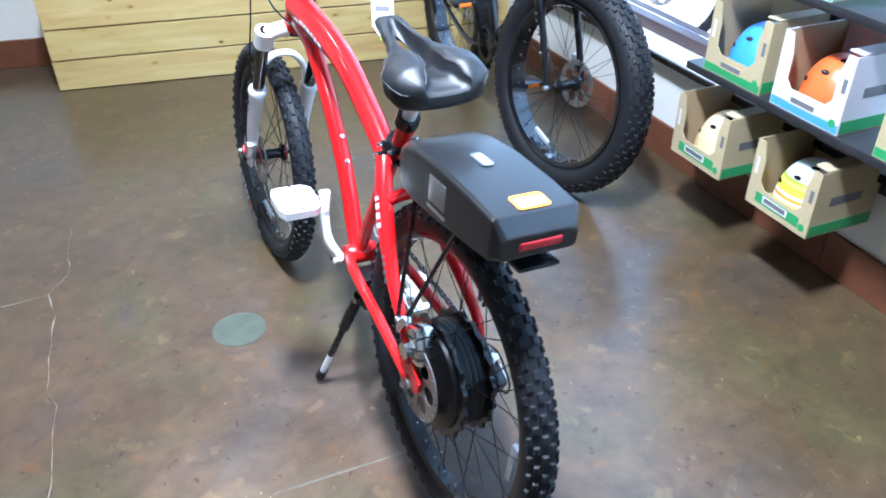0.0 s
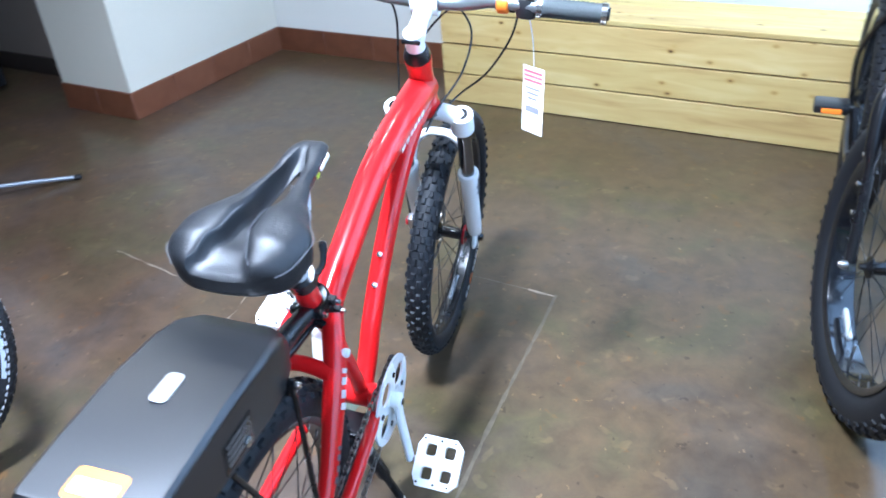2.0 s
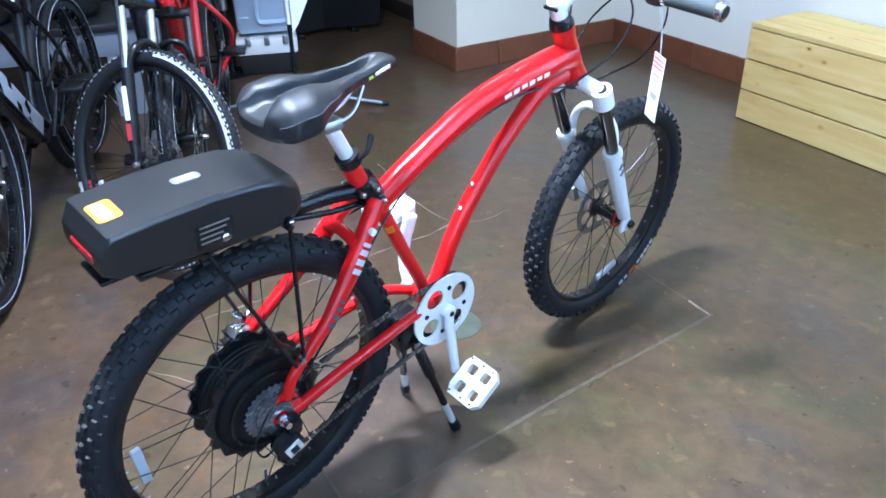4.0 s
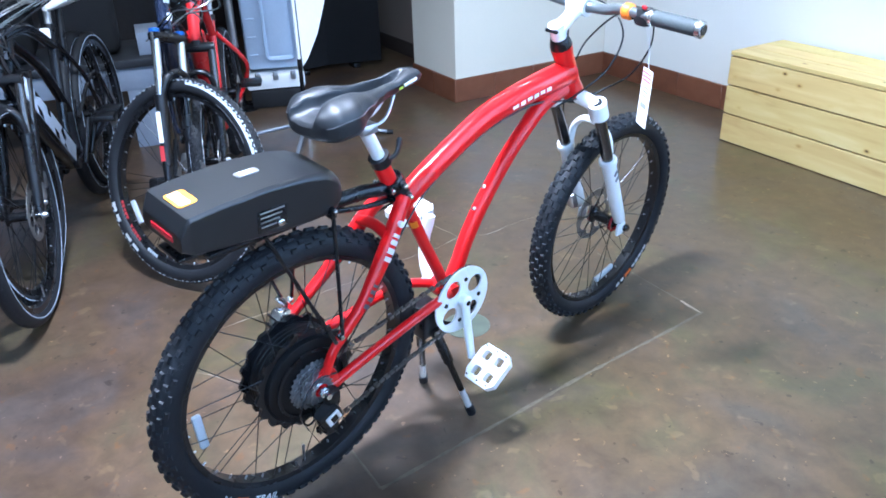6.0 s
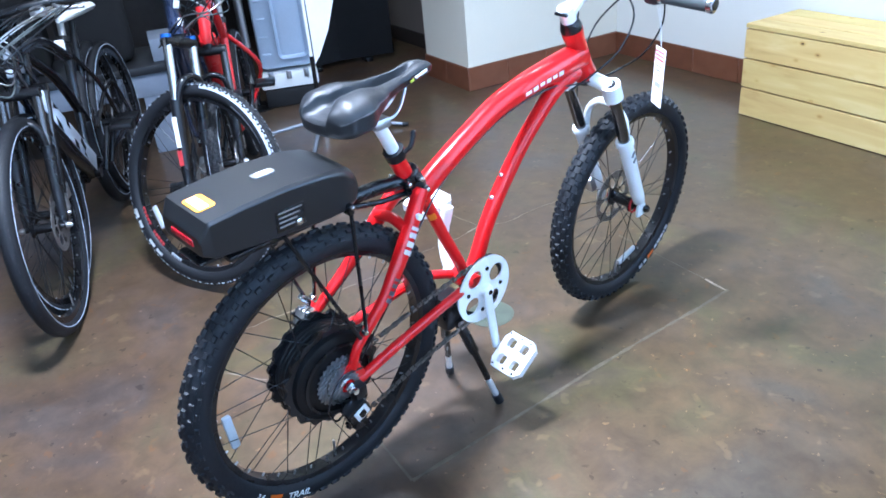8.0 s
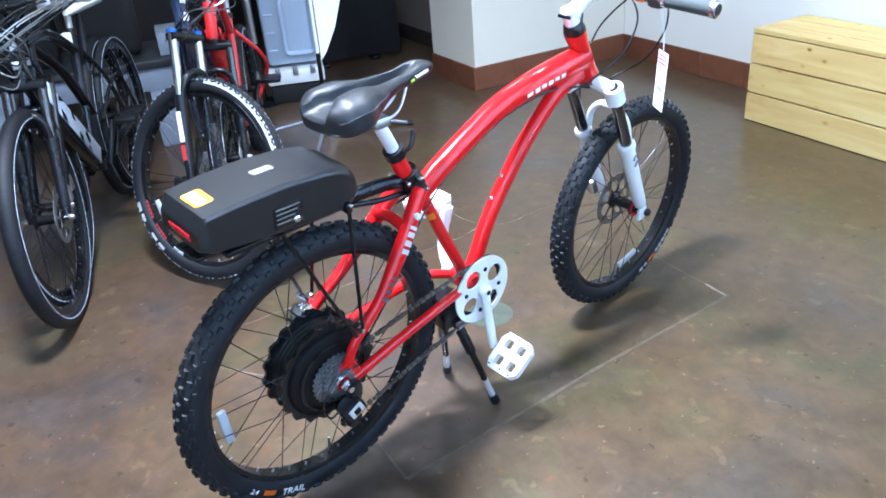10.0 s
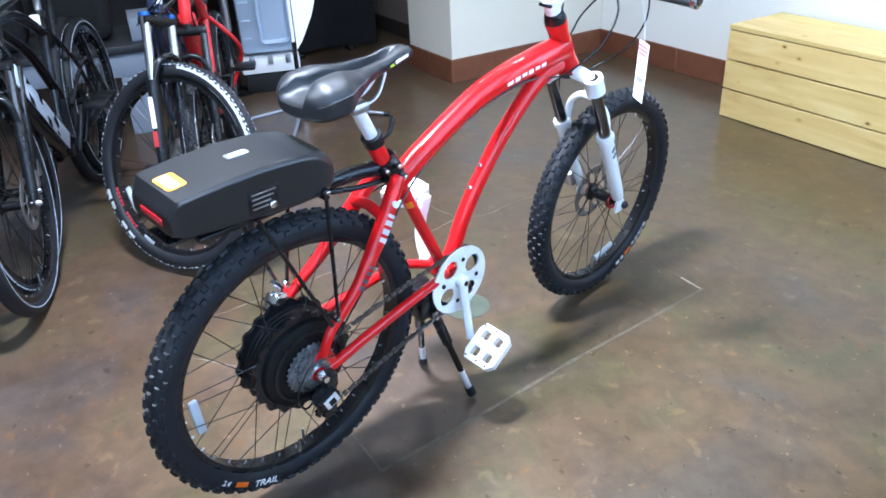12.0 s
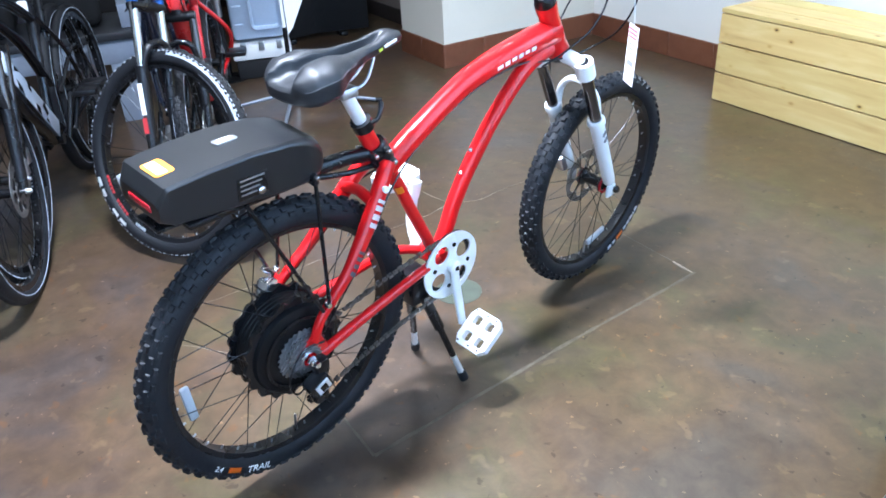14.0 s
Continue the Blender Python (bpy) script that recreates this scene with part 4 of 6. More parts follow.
LIME = mat("lime_print", (0.52, 0.66, 0.05), 0.5, 0, 0.08)
SEAMTHREAD = mat("grey_stitching", (0.06, 0.063, 0.07), 0.6, 0, 0.1)
for pts in (seamR, seamL, midR, midL):
    part("stitching", sweep(bmesh.new(), pts, 0.0007, 5), SEAMTHREAD, saddle)
for sd in (1, -1):
    part("saddle_rail", tube([(sd * 0.022, 0.095, 0.866), (sd * 0.022, 0.12, 0.846), (sd * 0.022, 0.2, 0.845), (sd * 0.018, 0.235, 0.856), (sd * 0.010, 0.262, 0.888)], 0.0034, 8, smooth=6), ALLOY, saddle)
    part("saddle_mark", block((0.0015, 0.034, 0.006), (sd * 0.0296 - 0.006, 0.296, 0.9085), 0.0006, rot=Euler((radians(10), 0, sd * radians(4))).to_matrix()), WHITE, saddle)
    part("saddle_mark", block((0.0015, 0.010, 0.005), (sd * 0.0312 - 0.006, 0.270, 0.9025), 0.0006, rot=Euler((radians(10), 0, sd * radians(4))).to_matrix()), LIME, saddle)
part("saddle_clamp", block((0.056, 0.04, 0.022), (0, 0.186, 0.842), 0.006), ALLOY, saddle)

# battery and rack
def battery_case():
    st = [(-0.2305, 0.058, 0.768, 0.744, 0.008), (-0.2295, 0.066, 0.775, 0.739, 0.010), (-0.2150, 0.0725, 0.7985, 0.735, 0.006), (-0.2100, 0.0735, 0.8000, 0.733, 0.005), (-0.15, 0.0745, 0.8055, 0.726, 0.006),
          (-0.06, 0.0750, 0.8085, 0.718, 0.007), (0.02, 0.0745, 0.8040, 0.711, 0.009), (0.060, 0.072, 0.7970, 0.709, 0.013), (0.088, 0.066, 0.7850, 0.709, 0.020), (0.105, 0.055, 0.7700, 0.711, 0.024),
          (0.114, 0.040, 0.7550, 0.714, 0.018), (0.1175, 0.024, 0.7430, 0.720, 0.010)]
    bm = bmesh.new()
    rows = []
    for y, w, zt, zb, r in st:
        row = []
        for sx, sz, q0 in ((1, 1, 0), (-1, 1, 90), (-1, -1, 180), (1, -1, 270)):
            for k in range(6):
                q = radians(q0 + 90 * k / 5)
                row.append(bm.verts.new((-0.018 + sx * (w - r) + r * math.cos(q), y, (zt - r if sz > 0 else zb + r) + r * math.sin(q) + (0.0020 if sz > 0 and k in ((5,) if sx > 0 else (0,)) else 0))))
        rows.append(row)
    n = len(rows[0])
    for u, v in zip(rows, rows[1:]):
        for k in range(n):
            bm.faces.new((u[k], u[(k + 1) % n], v[(k + 1) % n], v[k]))
    bm.faces.new(rows[0])
    bm.faces.new(rows[-1][::-1])
    bmesh.ops.recalc_face_normals(bm, faces=bm.faces[:])
    return bm


case = part("battery", battery_case(), SHEEN, BIKE, "black battery case with bevelled top")
case.modifiers.new("crisp", "WEIGHTED_NORMAL").keep_sharp = True

part("rear_reflector", block((0.074, 0.006, 0.014), (-0.016, -0.2300, 0.757), 0.003), REDLENS, case, "red rear reflector")
part("badge", plate(rounded2(0.021, 0.046, 0.007), [], 0.0015, Matrix.Translation((-0.019, -0.061, 0.8106))), ALLOY, case, "silver oblong badge")
part("badge_print", plate(rounded2(0.011, 0.030, 0.003), [], 0.0006, Matrix.Translation((-0.019, -0.061, 0.8121))), WHITE, case)
part("warning_label", plate(rounded2(0.056, 0.037, 0.007), [], 0.0012, Matrix.Translation((-0.016, -0.190, 0.8036)) @ pose(0, 0, 0, 3.6)), YELLOW, case, "orange and white warning label")
part("label_field", plate(rounded2(0.046, 0.018, 0.002), [], 0.0007, Matrix.Translation((-0.016, -0.193, 0.8048)) @ pose(0, 0, 0, 3.6)), PAPER, case)
for k in range(4):
    part("label_print", block((0.038 - 0.006 * (k % 2), 0.0014, 0.0005), (-0.016, -0.188 - 0.0035 * k, 0.8062 - 0.0002 * k)), INK, case)
part("side_plate", block((0.002, 0.062, 0.042), (0.0570, -0.062, 0.752), 0.0008), BLACK, case, "black lock plate with silver lines")
for k in range(4):
    part("plate_line", block((0.0012, 0.05 - 0.006 * k, 0.003), (0.0587, -0.062 - 0.003 * k, 0.768 - 0.009 * k), 0.0005), ALLOY, case)
part("key_lock", lathe([(0.007, 0.057), (0.007, 0.0605), (0.004, 0.0625)], 14, c=(0, -0.046, 0.738)), CHROME, case)
part("outlet_cover", block((0.002, 0.052, 0.044), (-0.0925, -0.06, 0.765), 0.0008), ALLOY, case, "grey oblong cover on the case side")
part("plate_line", block((0.002, 0.058, 0.006), (-0.0925, -0.06, 0.733), 0.0008), ALLOY, case)
rack = part("rear_rack", block((0.085, 0.26, 0.012), (-0.01, -0.048, 0.7035), 0.004), BLACK, BIKE, "black battery rack with thin struts")
part("rack_beam", tube([(0, 0.262, 0.683), (0, 0.188, 0.697), (0, 0.08, 0.703), (0, 0.02, 0.703)], 0.0155, 14), BLACK, rack)
part("rack_beam", tube([(0, 0.262, 0.655), (0, 0.19, 0.662), (0, 0.10, 0.682)], 0.006, 10), BLACK, rack)
part("rack_tail", block((0.072, 0.05, 0.008), (-0.01, -0.205, 0.7145), 0.003), BLACK, rack)
for sd in (1, -1):
    for a, b in (((0.060, 0.066, 0.712), (0.088, 0.056, 0.455)), ((0.052, -0.078, 0.718), (0.088, 0.040, 0.440))):
        s = part("strut", rod((sd * a[0], a[1], a[2]), (sd * b[0], b[1], b[2]), 0.0042, 8), BLACK, rack)
    part("strut_bolt", block((0.016, 0.012, 0.012), (sd * 0.088, 0.052, 0.450), 0.004), CHROME, rack)
    part("strut_bracket", block((0.026, 0.014, 0.022), (sd * 0.052, 0.066, 0.716), 0.004), BLACK, rack)
    part("strut_bolt", block((0.010, 0.008, 0.008), (sd * 0.066, 0.066, 0.722), 0.002), CHROME, rack)

# cranks, chainring, pedals, chain
BB = Vector((0, 0.435, 0.35))
holes = [circle2(0.0235, 20, 0.051 * math.cos(q), 0.051 * math.sin(q)) for k in range(4) for q in [radians(38 + 90 * k)]]
ring = part("chainring", plate(circle2(0.088, 60), [circle2(0.010, 12), *holes], 0.004, Matrix.Translation((0.058, BB.y, BB.z)) @ SIDEWAYS), WHITE, BIKE, "white chainguard disc with four round holes")
part("toothed_ring", gear(0.078, 36, 0.003, 0.048, 0.066), BLACK, ring, at=Matrix.Translation((0, BB.y, BB.z)))
for k in range(4):
    q = radians(83 + 90 * k)
    part("chainring_bolt", lathe([(0.0055, 0.060), (0.0055, 0.0645), (0.003, 0.065)], 10, c=(0, BB.y + 0.056 * math.cos(q), BB.z + 0.056 * math.sin(q))), BLACK, ring)
PR, PL = Vector((0.094, 0.446, 0.190)), Vector((-0.080, 0.452, 0.500))
armR = part("crank_arm", tube([(0.072, BB.y, BB.z), (0.078, BB.y + 0.002, BB.z - 0.05), PR], [0.0165] * 3 + [0.0125] * 10 + [0.0115] * 4, 12, ry=[0.008] * 17, smooth=8), WHITE, BIKE)
armL = part("crank_arm", tube([(-0.052, BB.y, BB.z), (-0.060, BB.y, BB.z + 0.012), (-0.080, BB.y + 0.004, BB.z + 0.055), (-0.084, BB.y + 0.012, BB.z + 0.11), PL, PL + Vector((0, 0.002, 0.014))], [0.0175] * 4 + [0.0150] * 10 + [0.0135] * 12 + [0.0165] * 9 + [0.0170] * 4 + [0.0130] * 2, 14, ry=[0.0125] * 41, smooth=8), WHITE, BIKE)
for arm, x0, x1 in ((armR, 0.062, 0.082), (armL, -0.05, -0.070)):
    part("crank_cap", lathe([(0.016, x0), (0.016, x1 - 0.004 * (1 if x1 > 0 else -1)), (0.010, x1)], 16, c=BB), WHITE, arm)
    part("crank_bolt", lathe([(0.007, x1), (0.006, x1 + (0.002 if x1 > 0 else -0.002))], 8, c=BB), BLACK, arm)


def pedal(end, sd, tilt, parent_label, closed=False):
    outline = [(-0.046, -0.030), (-0.036, -0.050), (0.030, -0.050), (0.046, -0.034), (0.046, 0.034), (0.030, 0.050), (-0.036, 0.050), (-0.046, 0.030)]
    hs = [[(cx + x, cy + y) for x, y in rounded2(0.022, 0.024, 0.005, 3)] for cx in (-0.0185, 0.0205) for cy in (-0.023, 0.023)]
    m = Matrix.Translation(end + Vector((sd * (0.058 if sd > 0 else 0.066), 0, 0))) @ pose(0, 0, 0, tilt, 0, 0)
    p = part("pedal", plate(outline, [] if closed else hs, 0.018, Matrix.Translation((0, 0, -0.009))), WHITE, BIKE, parent_label, m)
    part("pedal_axle", rod((-sd * 0.060, 0, 0), (sd * 0.030, 0, 0), 0.0065, 10), ALLOY, p)
    for x, y in ((-0.034, 0.043), (0.028, 0.043), (-0.034, -0.043), (0.028, -0.043), (0.0, 0.043), (0.0, -0.043)):
        part("pedal_pin", lathe([(0.0022, -0.0125), (0.0022, 0.0125)], 6), BLACK, p, at=Matrix.Translation((x, y, 0)) @ pose(0, 0, 0, 0, 90, 0))
    return p


pedal(PR, 1, 36, "white plastic platform pedal")
pedal(PL, -1, 6, "white plastic platform pedal", True)


def chain(pts):
    bm = bmesh.new()
    dense = spline(pts, 40)
    acc, last, i = 0.0, dense[0], 0
    for p in dense[1:]:
        acc += (p - last).length
        if acc > 0.0127:
            d = (p - last).normalized()
            rot = d.to_track_quat("Y", "Z").to_matrix()
            w = 0.0072 if i % 2 else 0.0048
            for sx in (-1, 1):
                block((0.0012, 0.0125, 0.0085 if i % 2 else 0.0075), p + Vector((sx * w / 2, 0, 0)), 0, bm, rot)
            block((w, 0.005, 0.005), p, 0, bm, rot)
            acc, i = 0.0, i + 1
        last = p
    return bm


CHAINSTEEL = mat("oiled_chain_steel", (0.16, 0.155, 0.145), 0.4, 0.85, 0.25, 150, 0.1)
part("chain", chain([(0.052, 0.51, 0.375), (0.052, 0.475, 0.418), (0.053, 0.437, 0.430), (0.058, 0.25, 0.412), (0.066, 0.02, 0.382), (0.067, -0.025, 0.372), (0.068, -0.040, 0.335), (0.069, -0.020, 0.300),
                     (0.071, 0.008, 0.280), (0.072, 0.000, 0.245), (0.072, 0.016, 0.226), (0.070, 0.060, 0.226), (0.060, 0.25, 0.258), (0.053, 0.41, 0.274), (0.052, 0.445, 0.272), (0.052, 0.492, 0.297), (0.052, 0.512, 0.34)]), CHAINSTEEL, BIKE)
der = part("rear_derailleur", block((0.034, 0.056, 0.046), (0.104, -0.002, 0.286), 0.010, rot=Euler((radians(25), 0, 0)).to_matrix()), BLACK, BIKE, "silver and black rear derailleur")
part("derailleur_knuckle", block((0.030, 0.032, 0.042), (0.098, 0.014, 0.322), 0.009), BLACK, der)
part("derailleur_knuckle", block((0.030, 0.036, 0.032), (0.100, 0.004, 0.250), 0.009), BLACK, der)
part("derailleur_plate", block((0.005, 0.034, 0.026), (0.1225, 0.000, 0.288), 0.002, rot=Euler((radians(25), 0, 0)).to_matrix()), BRIGHT, der)
part("derailleur_bolt", block((0.004, 0.016, 0.016), (0.1255, 0.000, 0.288), 0.0015, rot=Euler((radians(25), 0, 0)).to_matrix()), BLACK, der)
for sx in (0.064, 0.079):
    part("cage_plate", plate([(-0.012, 0.02), (0.012, 0.028), (0.016, -0.02), (0.022, -0.045), (0.008, -0.052), (-0.004, -0.03)], [], 0.002, Matrix.Translation((sx, 0, 0.262)) @ SIDEWAYS), CHROME if sx > 0.07 else BLACK, der)
for y, z in ((0.002, 0.278), (0.010, 0.222)):
    part("pulley", gear(0.0165, 11, 0.006, 0.068, 0.004), BLACK, der, at=Matrix.Translation((0, y, z)))
part("shift_cable", tube([(0.10, -0.012, 0.30), (0.102, -0.05, 0.285), (0.098, -0.062, 0.325), (0.09, -0.02, 0.372), (0.082, 0.04, 0.36)], 0.0022, 6, smooth=8), BLACK, der)
cal = part("rear_caliper", block((0.040, 0.044, 0.078), (-0.062, 0.006, 0.416), 0.010, rot=Euler((radians(-20), 0, 0)).to_matrix()), CHROME, BIKE, "silver rear disc brake caliper")
for k in range(3):
    part("caliper_groove", block((0.043, 0.047, 0.004), (-0.062, -0.002 + 0.007 * k, 0.396 + 0.019 * k), 0.001, rot=Euler((radians(-20), 0, 0)).to_matrix()), BLACK, cal)
part("caliper_arm", block((0.014, 0.016, 0.055), (-0.086, 0.036, 0.448), 0.004, rot=Euler((radians(35), 0, 0)).to_matrix()), CHROME, cal)
part("caliper_adjuster", lathe([(0.016, -0.096), (0.016, -0.084), (0.010, -0.080)], 16, c=(0, 0.014, 0.405)), CHROME, cal)

# double-leg kickstand
stand = part("kickstand", block((0.052, 0.055, 0.075), (0, 0.372, 0.285), 0.008), BLACK, BIKE, "black two-legged kickstand")
part("stand_plate", block((0.075, 0.06, 0.012), (0, 0.372, 0.33), 0.004), BLACK, stand)
for sd, foot in ((1, Vector((0.096, 0.458, 0.0))), (-1, Vector((-0.090, 0.461, -0.012)))):
    a = Vector((sd * 0.028, 0.384, 0.255))
    k1 = a.lerp(foot, 0.70)
    k2 = a.lerp(foot, 0.93)
    leg = part("stand_leg", rod(a, k1, 0.0085, 12), BLACK, stand)
    part("stand_knuckle", rod(a - (foot - a) * 0.06, a.lerp(foot, 0.34), 0.0135, 12), BLACK, leg)
    part("stand_leg_tip", rod(k1, k2, 0.0082, 12), BRIGHT, leg)
    part("rubber_foot", rod(k2 - (foot - a).normalized() * 0.004, foot + (foot - a).normalized() * 0.004, 0.0125, 12), RUBBER, leg)
    part("leg_bolt", block((0.012, 0.016, 0.016), (sd * 0.034, 0.380, 0.262), 0.004), ALLOY, leg)

# fork
d = Vector((0, 0.448, -0.894))
CR = Vector((0, 0.880, 0.733))
fork = part("fork", join(tube([(-0.071, CR.y, CR.z - 0.004), (-0.045, CR.y - 0.008, CR.z + 0.010), (0, CR.y - 0.012, CR.z + 0.016), (0.045, CR.y - 0.008, CR.z + 0.010), (0.071, CR.y, CR.z - 0.004)], 0.0185, 16, ry=0.019, smooth=6),
                           rod(Vector((0.071, CR.y, CR.z)) - d * 0.012, Vector((0.071, CR.y, CR.z)) + d * 0.034, 0.0245, 22), rod(Vector((-0.071, CR.y, CR.z)) - d * 0.012, Vector((-0.071, CR.y, CR.z)) + d * 0.034, 0.0245, 22)),
            WHITE, BIKE, "white suspension fork with dark stanchions")
part("fork_steerer", rod(HB, HB + AX * 0.012, 0.026, 20), BLACK, fork)
for sd in (1, -1):
    top = Vector((sd * 0.071, CR.y, CR.z))
    part("stanchion", rod(top, top + d * 0.235, 0.0155, 18), DARKCHROME, fork)
    knobc = part("crown_cap", rod(top - d * 0.011, top - d * 0.0155, 0.0135, 16), BLACK, fork)
    part("cap_bolt", rod(top - d * 0.0155, top - d * 0.0175, 0.006, 6), ALLOY, knobc)
    lt, lb = top + d * 0.190, top + d * 0.440
    leg = part("lower_leg", tube([lt - d * 0.004, lt, lt + d * 0.012, lt + d * 0.016, lt + d * 0.10, lb - d * 0.02, lb, lb + d * 0.008], [0.022, 0.0245, 0.0245, 0.0205, 0.0195, 0.0185, 0.017, 0.010], 18), WHITE, fork)
    part("dropout_lug", block((0.012, 0.040, 0.042), (sd * 0.069, FRONT[1] - 0.012, FRONT[2] - 0.002), 0.008), WHITE, leg)
    part("axle_end", lathe([(0.010, sd * 0.074), (0.012, sd * 0.080), (0.008, sd * 0.088)], 14, c=FRONT), BLACK, leg)
    part("leg_bolt", rod(lb + d * 0.006, lb + d * 0.012, 0.008, 8), BLACK, leg)
    for k in range(2):
        part("leg_mark", block((0.001, 0.010, 0.018), lt + d * (0.045 + 0.022 * k) + Vector((sd * 0.0203, 0, 0)), 0, rot=Euler((radians(-26), 0, 0)).to_matrix()), INK, leg)
ar0 = Vector((0, CR.y, CR.z)) + d * 0.200
part("fork_arch", tube([ar0 + Vector((-0.066, 0.012, 0.006)), ar0 + Vector((-0.058, 0.006, 0.060)), ar0 + Vector((-0.03, 0.0, 0.093)), ar0 + Vector((0, 0, 0.099)), ar0 + Vector((0.03, 0.0, 0.093)),
                        ar0 + Vector((0.058, 0.006, 0.060)), ar0 + Vector((0.066, 0.012, 0.006))], 0.011, 12, ry=0.009, smooth=6), WHITE, fork)
fcal = part("front_caliper", block((0.032, 0.032, 0.056), (-0.078, FRONT[1] - 0.062, FRONT[2] + 0.055), 0.008, rot=Euler((radians(25), 0, 0)).to_matrix()), ALLOY, BIKE, "silver front disc brake caliper")
part("caliper_adjuster", lathe([(0.012, -0.1), (0.012, -0.09)], 14, c=(0, FRONT[1] - 0.062, FRONT[2] + 0.055)), REDLENS, fcal)
part("quick_release", tube([(-0.082, FRONT[1], FRONT[2]), (-0.096, FRONT[1] - 0.005, FRONT[2] + 0.01), (-0.098, FRONT[1] - 0.03, FRONT[2] + 0.04)], 0.005, 8, smooth=5), ALLOY, fork)

for sd in (1, -1):
    part("hub_ring", loop_lathe([(0.020, sd * 0.036), (0.027, sd * 0.036), (0.027, sd * 0.041), (0.020, sd * 0.041)], 24), REDLENS, front, "red anodised hub ring")

# headset, stem, handlebar
ST = HT - AX * 0.045
bar_c = Vector((0, 0.852, 0.972))
part("headset_spacer", tube([HT, HT - AX * 0.004, HT - AX * 0.024, HT - AX * 0.026], [0.026, 0.027, 0.0215, 0.020], 20), BLACK, BIKE)
stem = part("stem", join(rod(HT - AX * 0.026, HT - AX * 0.064, 0.0188, 20), tube([ST, ST.lerp(bar_c, 0.5), bar_c - Vector((0, 0.012, 0.008))], [0.0195, 0.0165, 0.020], 16), rod(bar_c - X * 0.026, bar_c + X * 0.026, 0.0235, 20)), WHITE, BIKE, "white threadless stem")
part("stem_cap", rod(HT - AX * 0.064, HT - AX * 0.067, 0.0145, 18), ALLOY, stem)
part("stem_bolt", block((0.036, 0.008, 0.008), ST + Vector((0, -0.022, 0.002)), 0.003), BLACK, stem)
for sd in (1, -1):
    part("faceplate_bolt", block((0.008, 0.008, 0.008), bar_c + Vector((sd * 0.016, 0.018, 0.018)), 0.002), BLACK, stem)
BARP = [(-0.338, 0.812, 0.995), (-0.20, 0.812, 0.995), (-0.13, 0.826, 0.992), (-0.07, 0.848, 0.976), (0, bar_c.y, bar_c.z), (0.07, 0.848, 0.976), (0.13, 0.826, 0.992), (0.20, 0.812, 0.995), (0.338, 0.812, 0.995)]
bar = part("handlebar", tube(BARP, [0.0115] * 14 + [0.0125] * 8 + [0.0155] * 5 + [0.0125] * 8 + [0.0115] * 14, 14, smooth=6), mat("grey_anodised_bar", (0.20, 0.215, 0.22), 0.35, 0.7, 0.1), BIKE, "grey riser handlebar")
for sd in (1, -1):
    g = bmesh.new()
    prof = []
    for k in range(27):
        x = 0.225 + 0.108 * k / 26
        prof.append((0.0165 + (0.0012 if k % 2 else 0.0), sd * x))
    lathe(prof, 18, g, (0, 0.812, 0.995))
    grip = part("grip", g, GRIP, bar, "ribbed grey rubber grip")
    part("grip_ring", lathe([(0.0185, sd * 0.330), (0.0185, sd * 0.340), (0.012, sd * 0.342)], 20, c=(0, 0.812, 0.995)), CHROME, grip)
    part("grip_end", lathe([(0.012, sd * 0.341), (0.011, sd * 0.344)], 16, c=(0, 0.812, 0.995)), BLACK, grip)
    part("grip_ring", lathe([(0.0185, sd * 0.217), (0.0185, sd * 0.226)], 20, c=(0, 0.812, 0.995)), CHROME, grip)
    lever = part("brake_lever", block((0.030, 0.034, 0.026), (sd * 0.165, 0.832, 0.990), 0.007), BLACK, bar, "black brake lever")
    part("lever_blade", tube([(sd * 0.160, 0.845, 0.986), (sd * 0.185, 0.872, 0.976), (sd * 0.230, 0.878, 0.970), (sd * 0.275, 0.868, 0.968)], 0.0055, 8, smooth=5), BLACK, lever)
    shift = part("control_pod", block((0.040, 0.042, 0.040), (sd * 0.197, 0.822, 0.990), 0.012), PLASTIC, bar, "black handlebar control pod")
    part("pod_button", lathe([(0.006, sd * 0.0), (0.006, sd * 0.004), (0.004, sd * 0.006)], 12), REDLENS if sd > 0 else INK, shift, at=Matrix.Translation((sd * 0.200, 0.806, 1.011)) @ pose(0, 0, 0, 0, -70 * sd, 0))
part("orange_collar", lathe([(0.0135, 0.142), (0.018, 0.146), (0.018, 0.162), (0.0135, 0.166)], 18, c=(0, 0.820, 0.993)), ORANGE, bar, "orange collar on the bar")
for pts in ([(0.165, 0.850, 0.988), (0.168, 0.905, 0.965), (0.15, 0.945, 0.89), (0.105, 0.955, 0.81), (0.055, 0.935, 0.765), (0.028, 0.875, 0.745), (0.02, 0.76, 0.758)],
            [(-0.165, 0.850, 0.990), (-0.14, 0.90, 0.985), (-0.09, 0.93, 0.93), (-0.085, 0.94, 0.80), (-0.09, 0.97, 0.62), (-0.092, 1.03, 0.42), (-0.085, 1.045, 0.37)],
            [(0.185, 0.835, 0.98), (0.11, 0.930, 0.968), (0.02, 0.975, 0.93), (-0.04, 0.96, 0.86), (-0.045, 0.91, 0.80), (-0.03, 0.80, 0.775)],
            [(-0.185, 0.835, 0.98), (-0.10, 0.925, 0.975), (0.0, 0.965, 0.955), (0.065, 0.955, 0.90), (0.06, 0.92, 0.82), (0.03, 0.86, 0.765), (0.026, 0.77, 0.745)]):
    part("control_cable", tube(pts, 0.0023, 6, smooth=10), BLACK, bar)
